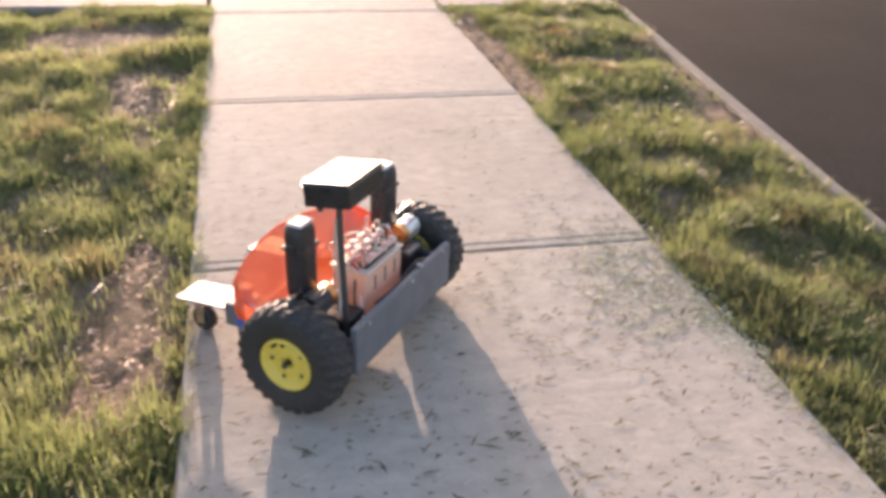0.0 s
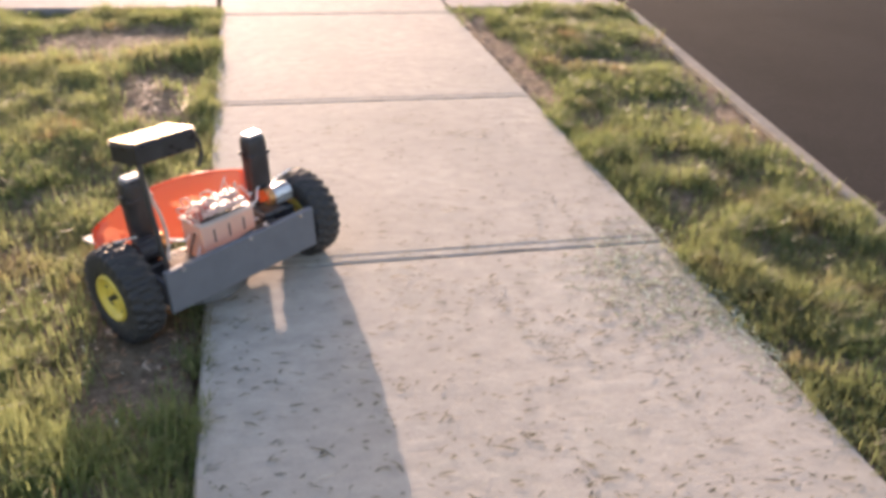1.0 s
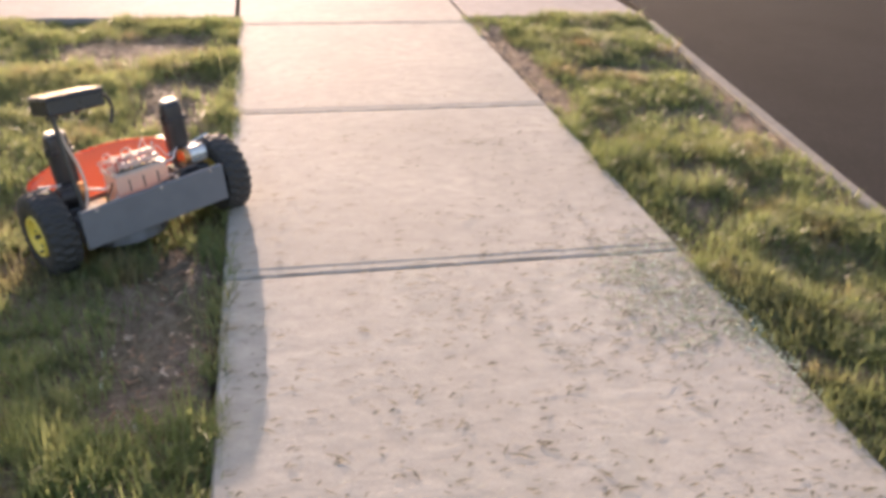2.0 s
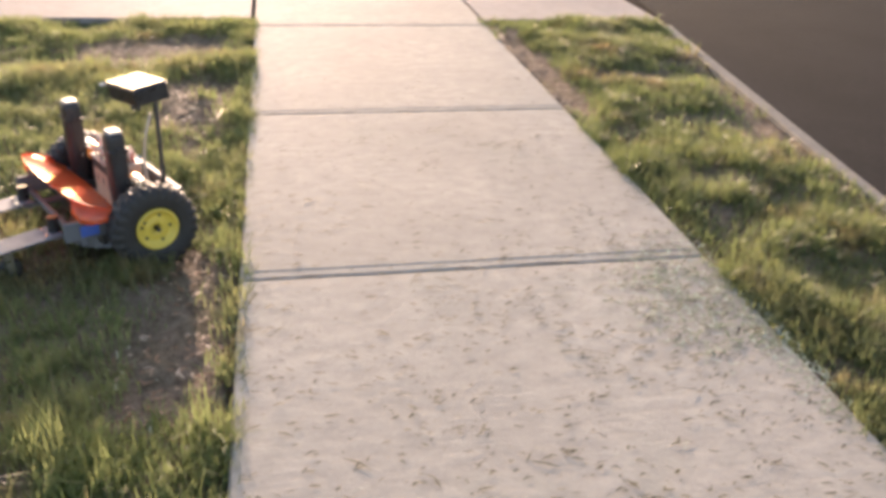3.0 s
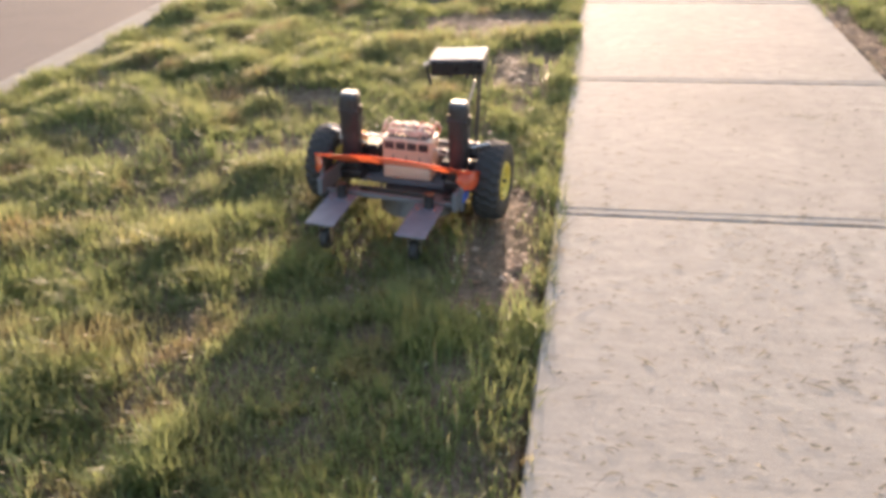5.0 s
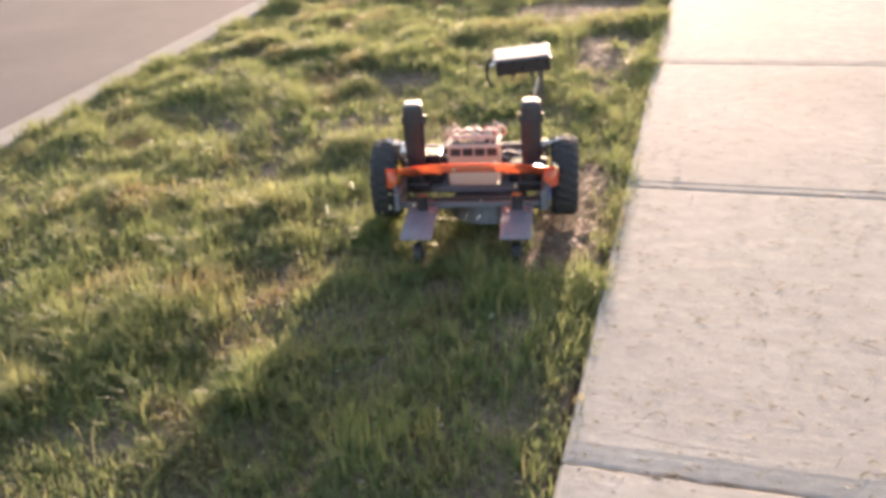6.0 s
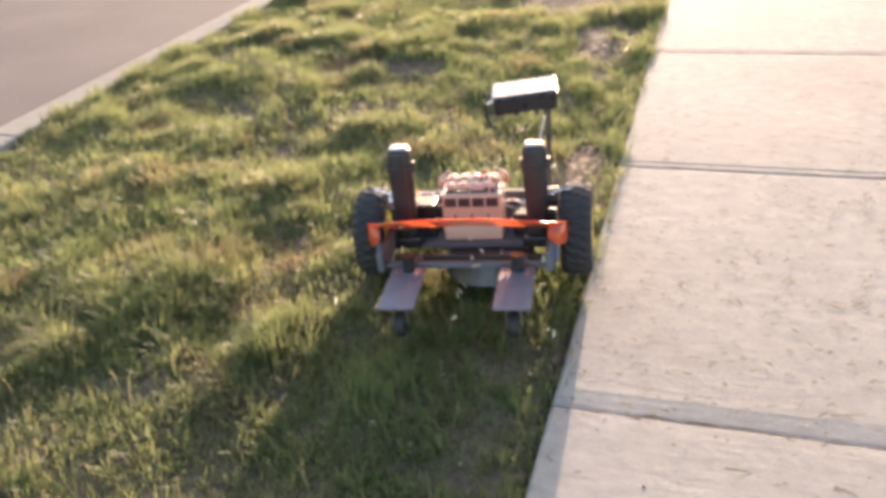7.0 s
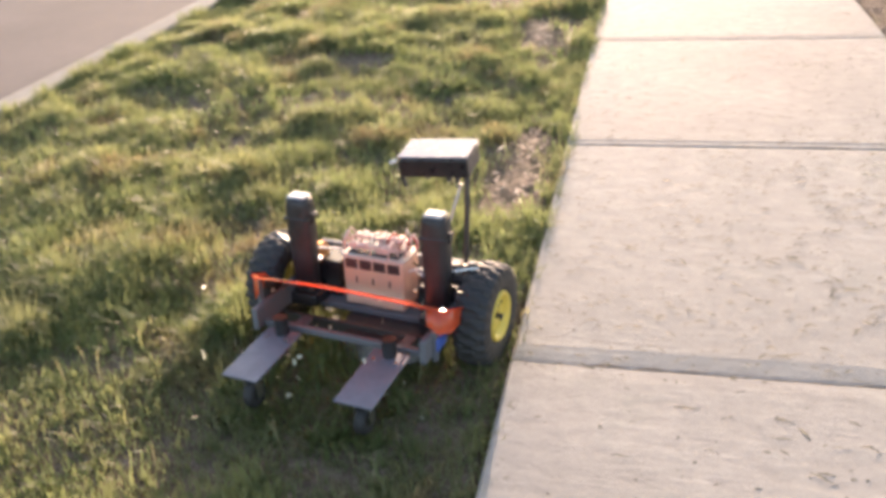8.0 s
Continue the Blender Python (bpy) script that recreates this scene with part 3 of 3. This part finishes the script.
def tower(parent, x):
    """A black taped bottle-like upright, thickest half-way up, with a strap and a shiny flat cap."""
    bm = bmesh.new()
    rings = []
    for z, k in ((0.120, 0.86), (0.160, 0.88), (0.230, 0.97), (0.300, 1.04), (0.360, 1.05), (0.400, 1.02), (0.414, 0.97), (0.422, 0.84)):
        ring = []
        for i in range(20):
            a = 2 * math.pi * i / 20
            c, d = math.cos(a), math.sin(a)
            sq = (abs(c) ** 4 + abs(d) ** 4) ** -0.25
            ring.append(bm.verts.new((x + 0.034 * k * sq * c, 0.050 + 0.028 * k * sq * d, z)))
        rings.append(ring)
    for u, v in zip(rings, rings[1:]):
        for i in range(20):
            bm.faces.new((u[i], u[(i + 1) % 20], v[(i + 1) % 20], v[i]))
    bm.faces.new(rings[0][::-1])
    bm.faces.new(rings[-1])
    t = part("tower", bm, DARKPIPE, parent, "black taped upright tower", True)
    part("cap", box(x - 0.026, x + 0.026, 0.029, 0.071, 0.4215, 0.430, 0.004), CAP, t, "shiny cap, pale for the reflected sky")
    part("strap", box(x - 0.0375, x + 0.0375, 0.0195, 0.0805, 0.362, 0.372, 0.004), BLACKBOX, t, "black strap with lugs")
    for k in (-1, 1):
        part("lug", box(x + k * 0.038 - 0.004, x + k * 0.038 + 0.004, 0.040, 0.060, 0.352, 0.382, 0.003), BLACKBOX, t)
    part("foot", box(x - 0.045, x + 0.045, 0.012, 0.088, 0.115, 0.150, 0.006), BLACKBOX, t)
    return t


def motor(parent, s):
    # The left can is coloured black to keep it from standing out.
    m = part("motor", rod((s * 0.195, -0.005, 0.238), (s * 0.256, -0.005, 0.238), 0.031, seg=24), SILVER if s > 0 else DARKPIPE, parent, "drive motor, silver can on the right, black on the left", True)
    m.data.shade_flat()
    part("end_ring", rod((s * 0.172, -0.005, 0.238), (s * 0.1948, -0.005, 0.238), 0.030, seg=24), COPPER, m, "orange brass motor end")
    part("gearbox", box(min(s * 0.2, s * 0.25), max(s * 0.2, s * 0.25), -0.045, 0.035, 0.117, 0.204, 0.005), DARKSTEEL, m)
    part("axle", rod((s * 0.23, 0, R_WHEEL), (s * 0.32, 0, R_WHEEL), 0.009, seg=12), STEEL, m)
    for a in (0, 60, 120, 180):
        y, z = 0.0315 * math.cos(radians(a)), 0.0315 * math.sin(radians(a))
        part("rib", rod((s * 0.197, -0.005 + y, 0.238 + z), (s * 0.254, -0.005 + y, 0.238 + z), 0.0028, seg=6), DARKSTEEL, m)


def caster(parent, s):
    """Bare metal plate ahead of the deck with its swivel wheel."""
    x = s * 0.155
    tilt = Matrix.Translation((x, 0.345, 0.118)) @ pose(0, 0, 0, -5, 0, 0)
    plate = part("caster_plate", box(-0.05, 0.05, -0.105, 0.105, -0.003, 0.003, 0.0015, tilt), ALU, parent, "bare aluminium caster plate")
    for bx in (-0.03, 0.03):
        c = tilt @ Vector((bx, -0.06, 0.003))
        part("bolt", rod(c, c + Vector((0, 0, 0.005)), 0.005, seg=6), STEEL, plate)
    part("pivot", rod((x, 0.255, 0.118), (x, 0.255, 0.175), 0.018, seg=16), BLACKBOX, plate, "black pivot post")
    cy = 0.40
    wh = part("caster_wheel", revolve([(-0.012, 0.008), (-0.014, 0.03), (-0.008, 0.036), (0.008, 0.036), (0.014, 0.03), (0.012, 0.008)], 24), RUBBER, plate, "small black caster wheel", True)
    wh.location = (x, cy, 0.037)
    for k in (-1, 1):
        part("fork", box(x + k * 0.019 - 0.002, x + k * 0.019 + 0.002, cy - 0.012, cy + 0.012, 0.03, 0.108, 0.001), STEEL, plate)


def hood(parent):
    """Bent translucent sheet that rises from the deck to an arched, bowed front edge, with short returns."""
    bm = bmesh.new()
    bow = lambda x: 1 - (x / 0.26) ** 2
    plan = [(-0.286, 0.075), (-0.290, 0.13), (-0.285, 0.185), (-0.264, 0.212)] + [(x, 0.218 + 0.045 * bow(x)) for x in np.linspace(-0.240, 0.240, 19)] + [(0.264, 0.212), (0.285, 0.185), (0.290, 0.13), (0.286, 0.075)]
    rows = []
    for x, y in plan:
        back = max(0.0, (0.212 - y) / 0.137)
        rows.append((x, y - 0.010, 0.246 + 0.036 * max(0.0, bow(x)) - 0.055 * back))
    shell = []
    for x, y, z in rows:
        reach = max(0.0, y - 0.075)
        shell.append([(x * (1 - 0.04 * f), y - reach * f, z - max(0.0, min(0.56 * reach, z - 0.15)) * f ** 1.15) for f in (0, 0.2, 0.4, 0.6, 0.8, 1.0)])
    out = [[bm.verts.new(p) for p in r] for r in shell]
    for u, v in zip(out, out[1:]):
        for i in range(5):
            bm.faces.new((u[i], v[i], v[i + 1], u[i + 1]))
    # hanging ends, cut to a point
    for pick in (range(0, 5), range(len(rows) - 5, len(rows))):
        drop = [(rows[i], bm.verts.new((rows[i][0], rows[i][1] + 0.004, rows[i][2] - 0.014 - 0.062 * (1 - abs((k if pick[0] == 0 else 4 - k) - 2.6) / 2.6)))) for k, i in enumerate(pick)]
        for (k, i), ((_, lo), (_, lo2)) in zip(enumerate(pick), zip(drop, drop[1:])):
            bm.faces.new((out[i][0], out[i + 1][0], lo2, lo))
    bmesh.ops.recalc_face_normals(bm, faces=bm.faces)
    sheet = part("hood", bm, ORANGE, parent, "orange bent plastic hood over the front deck", True)
    tops = [Vector(r) + Vector((0, 0, 0.001)) for r in rows]
    part("rim_edge", tube(tops, 0.0022, 6, 2), ORANGE, sheet, "rolled orange edge")


def electronics(parent):
    """Cream battery box with its nest of connectors and leads."""
    b = part("battery_box", box(-0.090, 0.090, -0.065, 0.035, 0.118, 0.262, 0.006), THIN, parent, "cream plastic battery box")
    part("lid", box(-0.094, 0.094, -0.069, 0.039, 0.262, 0.269, 0.003), CREAM, b)
    # Four dark plates on the face imitate the shade in its recesses.
    for k in range(4):
        part("slot", box(-0.081 + k * 0.042, -0.045 + k * 0.042, 0.033, 0.0370, 0.228, 0.256, 0.001), DARKSTEEL, b)
    for k in range(3):
        part("slot", box(-0.052 + k * 0.05, -0.047 + k * 0.05, 0.033, 0.0365, 0.185, 0.205, 0.001), DARKSTEEL, b)
        part("slot", box(-0.052 + k * 0.05, -0.047 + k * 0.05, -0.0665, -0.063, 0.205, 0.245, 0.001), DARKSTEEL, b)
    r = random.Random(4)
    for y, z in ((-0.052, 0.284), (-0.016, 0.296), (0.020, 0.286)):
        bar = part("terminal_strip", box(-0.07, 0.075, y - 0.007, y + 0.007, z, z + 0.010, 0.002), PINK, b, "pinkish terminal strip")
        for k in range(4):
            part("lug", box(-0.056 + k * 0.036, -0.040 + k * 0.036, y - 0.009, y + 0.009, z + 0.010, z + 0.016, 0.002), CREAM if k % 2 else PINK, bar)
    board = part("circuit_board", box(-0.075, 0.075, -0.055, 0.028, 0.2695, 0.2735), DARKSTEEL, b)
    for k in range(13):
        x, y = r.uniform(-0.075, 0.075), r.uniform(-0.048, 0.02)
        w, d, h = r.uniform(0.008, 0.024), r.uniform(0.006, 0.014), r.uniform(0.008, 0.022)
        part("connector", box(x - w / 2, x + w / 2, y - d / 2, y + d / 2, 0.2735, 0.2735 + h, 0.0015), PINK if k % 3 else CREAM, board)
    for k in range(16):
        x, y = r.uniform(-0.08, 0.075), r.uniform(-0.05, 0.025)
        x2, y2 = x + r.uniform(-0.05, 0.05), y + r.uniform(-0.04, 0.04)
        h = r.uniform(0.02, 0.062)
        part("lead", tube([(x, y, 0.274), ((x + x2) / 2 + 0.01, y, 0.278 + h), (x2, y2, 0.285 + h * 0.5), (x2 + 0.01, y2 - 0.01, 0.274)], 0.0026, 6, 5),
             (CREAM, PINK, PINK, REDWIRE, PINK)[k % 5], b)
    part("lead", tube([(0.088, 0.0, 0.245), (0.13, -0.02, 0.25), (0.16, 0.01, 0.262), (0.185, 0.03, 0.27)], 0.003, 6), WHITE, b)
    part("lead", tube([(0.088, -0.03, 0.205), (0.13, -0.04, 0.206), (0.17, -0.02, 0.215)], 0.004, 6), WHITE, b)
    part("lead", tube([(-0.088, 0.0, 0.225), (-0.12, -0.02, 0.225), (-0.165, 0.03, 0.232)], 0.004, 6), WHITE, b)
    part("lead", tube([(-0.05, -0.064, 0.16), (-0.02, -0.10, 0.20), (0.04, -0.102, 0.213), (0.09, -0.105, 0.222), (0.12, -0.118, 0.226)], 0.003, 6), BLACKWIRE, b)
    part("lead", tube([(-0.088, -0.045, 0.20), (-0.13, -0.075, 0.17), (-0.15, -0.09, 0.145), (-0.10, -0.10, 0.13)], 0.004, 6), WHITE, b)
    part("lead", tube([(-0.088, -0.03, 0.24), (-0.125, -0.05, 0.20), (-0.16, -0.085, 0.16)], 0.003, 6), BLACKWIRE, b)


def mower():
    body = new("robot_mower")
    tagged(body, "home-built orange and grey robot lawn mower with yellow-rimmed wheels", "robot mower")
    chassis = part("deck", box(-0.245, 0.245, -0.112, 0.048, 0.098, 0.116, 0.003), GREYBOARD, body, "grey painted deck board")
    part("rear_board", box(-0.252, 0.252, -0.132, -0.113, 0.092, 0.218, 0.004), GREYBOARD, body, "grey painted rear board")
    part("front_bar", box(-0.232, 0.232, 0.205, 0.222, 0.116, 0.134, 0.003), GREYBOARD, body, "grey painted front cross bar")
    # The cross bar hangs low to block light passing under the deck.
    part("cross_bar", box(-0.232, 0.232, 0.120, 0.134, 0.072, 0.114, 0.003), DARKSTEEL, body, "dark cross bar before the blade")
    for s in (-1, 1):
        part("side_board", box(min(s * 0.232, s * 0.249), max(s * 0.232, s * 0.249), -0.112, 0.250, 0.1165, 0.178, 0.003), GREYBOARD, body)
        part("hood_post", box(s * 0.252 - 0.006, s * 0.252 + 0.006, 0.190, 0.206, 0.10, 0.236, 0.002), GREYBOARD, body)
        part("caster_arm", box(s * 0.155 - 0.016, s * 0.155 + 0.016, 0.12, 0.262, 0.0995, 0.1135, 0.003), GREYBOARD, body)
        tower(body, s * 0.198)
        motor(body, s)
        part("controller", box(s * 0.158 - 0.040, s * 0.158 + 0.040, -0.075, 0.012, 0.118, 0.225 if s > 0 else 0.19, 0.006), BLACKBOX, body, "black motor controller box")
        part("axle_bar", rod((s * 0.15, 0.045, 0.245), (s * 0.30, 0.02, 0.285 if s > 0 else 0.28), 0.004, seg=8), STEEL, body)
        caster(body, s)
    # Widened to cut the light below the deck down to one gap.
    guard = part("blade_guard", rod((-0.055, 0.050, 0.042), (-0.055, 0.050, 0.0975), 0.145, 0.125, 36), DARKSTEEL, chassis, "dark round cutting head under the deck")
    part("blade", box(-0.175, 0.065, 0.042, 0.058, 0.038, 0.041, 0.001), STEEL, chassis, "thin steel mower blade")
    for k in range(3):
        x = (-0.20, 0.02, 0.20)[k]
        part("screw", rod((x, -0.136, 0.21), (x, -0.128, 0.21), 0.005, seg=8), STEEL, chassis)
    part("screw_eye", rod((0.085, -0.128, 0.222), (0.085, -0.115, 0.222), 0.006, seg=8), STEEL, chassis)
    part("blue_bracket", box(-0.262, -0.2505, 0.15, 0.205, 0.13, 0.165, 0.002), BLUEWIRE, chassis, "small blue bracket")
    hood(body)
    electronics(body)
    # raised panel on its post, which stands outside the tower
    post = part("post", tube([(-0.214, -0.085, 0.11), (-0.222, -0.084, 0.25), (-0.230, -0.081, 0.40), (-0.233, -0.080, 0.507)], 0.0075, 10), DARKSTEEL, body, "thin dark metal post")
    lean = Matrix.Translation((-0.169, -0.054, 0.536)) @ pose(0, 0, 0, -6.4, 3.8, 5.6)
    head = part("panel_box", box(-0.090, 0.090, -0.055, 0.055, -0.030, 0.024, 0.004, lean), BLACKBOX, post, "flat black box on a post")
    part("panel", box(-0.0915, 0.0915, -0.0565, 0.0565, 0.0242, 0.0275, 0.001, lean), PANEL, head, "glossy panel top, reflected sky put into its pale colour")
    part("panel_lip", box(-0.0935, 0.0935, -0.0585, 0.0585, 0.012, 0.018, 0.002, lean), BLACKBOX, head)
    c = lean @ Vector((0.094, 0.058, 0.018))
    part("corner_tab", rod(c, c + Vector((0.014, 0.010, -0.004)), 0.006, 0.004, 10), WHITE, head, "small white tab at the box corner")
    for px, py in ((-0.03, 0.03), (0.03, 0.02), (-0.055, 0.035)):
        a = lean @ Vector((px, py, -0.029))
        part("plug", rod(a, a + Vector((0, 0, -0.020)), 0.007, seg=10), DARKSTEEL, head)
    part("side_lens", rod(lean @ Vector((0.086, -0.02, -0.004)), lean @ Vector((0.098, -0.02, -0.004)), 0.011, seg=14), STEEL, head)
    part("cable", tube([lean @ Vector((0.088, -0.03, 0.006)), (-0.058, -0.070, 0.528), (-0.048, -0.072, 0.485), (-0.062, -0.070, 0.440)], 0.006, 7), BLACKWIRE, head, "black looped cable")
    part("cable", tube([(-0.222, -0.065, 0.47), (-0.205, -0.05, 0.40), (-0.185, -0.045, 0.33), (-0.180, -0.045, 0.26), (-0.195, -0.05, 0.20)], 0.0045, 7), CREAM, post)
    return body, wheel_parts(body, -1), wheel_parts(body, 1)


MOWER, WHEEL_L, WHEEL_R = mower()
sidewalk()

# seconds, x, y, z, pitch (nose up), lean (to its right), heading (from +y, to the left); degrees
MOWER_ROWS = [(0.0, 0.469, -0.439, 0.0, -0.4, 0.6, 52.0), (0.5, 0.253, -0.310, 0.006, -1.2, 1.8, 42.5), (1.0, 0.069, -0.060, -0.029, -3.0, -2.8, 36.3),
              (1.5, -0.097, 0.201, -0.049, -4.2, -3.1, 31.5), (2.0, -0.254, 0.401, -0.045, -5.8, -3.0, 34.4), (2.2, -0.306, 0.485, -0.066, -6.0, 0.2, 43.0),
              (2.5, -0.345, 0.502, -0.066, -4.0, 0.8, 66.0), (2.9, -0.402, 0.506, -0.066, 0.0, 1.4, 109.0), (3.3, -0.447, 0.498, -0.066, 4.0, 1.7, 147.0),
              (3.5, -0.459, 0.496, -0.056, 1.0, 0.5, 161.8), (4.0, -0.495, 0.371, -0.037, 1.6, -1.3, 172.4), (4.5, -0.510, 0.213, -0.022, 2.7, -2.2, 171.9),
              (5.0, -0.527, 0.062, -0.023, 1.1, -1.4, 172.3), (5.2, -0.528, -0.004, -0.023, 1.4, -1.2, 174.5), (5.7, -0.510, -0.170, -0.022, 2.2, -0.8, 184.5),
              (6.3, -0.452, -0.400, -0.021, 3.4, -0.3, 192.4), (6.5, -0.392, -0.576, -0.011, 4.5, -0.2, 191.2), (7.0, -0.332, -0.891, 0.013, 3.7, 1.9, 186.9),
              (7.5, -0.353, -1.175, 0.020, 4.7, 2.7, 178.0), (8.0, -0.376, -1.364, -0.042, 4.2, -0.6, 169.7)]


# ---- bits of cut grass thrown up by the blades ----
def cut_bits():
    r = random.Random(31)
    bits = []
    ts = [q[0] for q in MOWER_ROWS]
    shared = []
    for k in range(4):
        ln, w = (0.012, 0.009, 0.007, 0.014)[k], (0.004, 0.005, 0.0045, 0.0035)[k]
        bm = bmesh.new()
        a = [bm.verts.new(p) for p in ((-ln, -w, 0), (-ln, w, 0), (0, w, 0.002), (0, -w, 0.002), (ln, w * 0.4, 0), (ln, -w * 0.4, 0))]
        bm.faces.new((a[0], a[3], a[2], a[1]))
        bm.faces.new((a[3], a[5], a[4], a[2]))
        me = bpy.data.meshes.new("cut_grass_bit")
        bm.to_mesh(me)
        bm.free()
        me.materials.append(SUNLITCUT)
        shared.append(me)
    for k in range(110):
        t0 = 5.4 + 2.45 * k / 110 + r.uniform(-0.05, 0.05)
        x, y, h = (float(np.interp(t0, ts, [q[c] for q in MOWER_ROWS])) for c in (1, 2, 6))
        side, ahead = r.uniform(-0.30, 0.34), r.uniform(0.12, 0.45)
        a = radians(h)
        sx, sy = x + side * math.cos(a) - ahead * math.sin(a), y + side * math.sin(a) + ahead * math.cos(a)
        sx = min(sx, -0.03)
        ob = tagged(new("cut_grass_bit", shared[k % 4]), "small cut grass bit thrown from the mower, whitened as if sunlit", "grass bit", "flying cut grass")
        vx, vy, top = r.uniform(-0.25, 0.25), r.uniform(-0.5, 0.05), r.uniform(0.08, 0.30)
        life = 2 * math.sqrt(2 * top / 9.81) * 1.5
        z0 = float(ground_z(np.array([sx]), np.array([sy]))[0]) + 0.003
        spin = [r.uniform(0, 360) for _ in range(3)]
        rows = [(0.0, pose(sx, sy, z0, *spin)), (t0 - 0.04, pose(sx, sy, z0, *spin))]
        for f in (0.2, 0.4, 0.6, 0.8, 1.0):
            t = t0 + f * life
            if t > 7.93:
                break
            px, py = min(sx + vx * f * life, -0.02), sy + vy * f * life
            rows.append((t, pose(px, py, z0 + 4 * top * f * (1 - f), spin[0] + 50 * f, spin[1] + 70 * f, spin[2] + 40 * f)))
        end = rows[-1][1]
        rows.append((8.0, end if f >= 1.0 else pose(*(end.translation + Vector((vx * 0.06, vy * 0.06, 0.0))), *spin)))
        bits.append((ob, rows))
    return bits


CUT_BITS = cut_bits()


def motions():
    walk(MOWER, [(t, pose(x, y, z, pitch, lean, h)) for t, x, y, z, pitch, lean, h in MOWER_ROWS])
    ts = [r[0] for r in MOWER_ROWS]
    spin, rows, last = {-1: 0.0, 1: 0.0}, {-1: [], 1: []}, None
    for i in range(81):
        t = i / 10
        x, y, h = (float(np.interp(t, ts, [r[k] for r in MOWER_ROWS])) for k in (1, 2, 6))
        if last:
            a = radians((h + last[2]) / 2)
            ahead = (x - last[0]) * -math.sin(a) + (y - last[1]) * math.cos(a)
            for s in (-1, 1):
                spin[s] -= math.degrees((ahead + s * TRACK * radians(h - last[2])) / R_WHEEL)
        for s in (-1, 1):
            rows[s].append((t, pose(s * TRACK, 0, R_WHEEL, spin[s], 0, 0)))
        last = (x, y, h)
    walk(WHEEL_L, rows[-1])
    walk(WHEEL_R, rows[1])
    for ob, path in CUT_BITS:
        walk(ob, path)


motions()
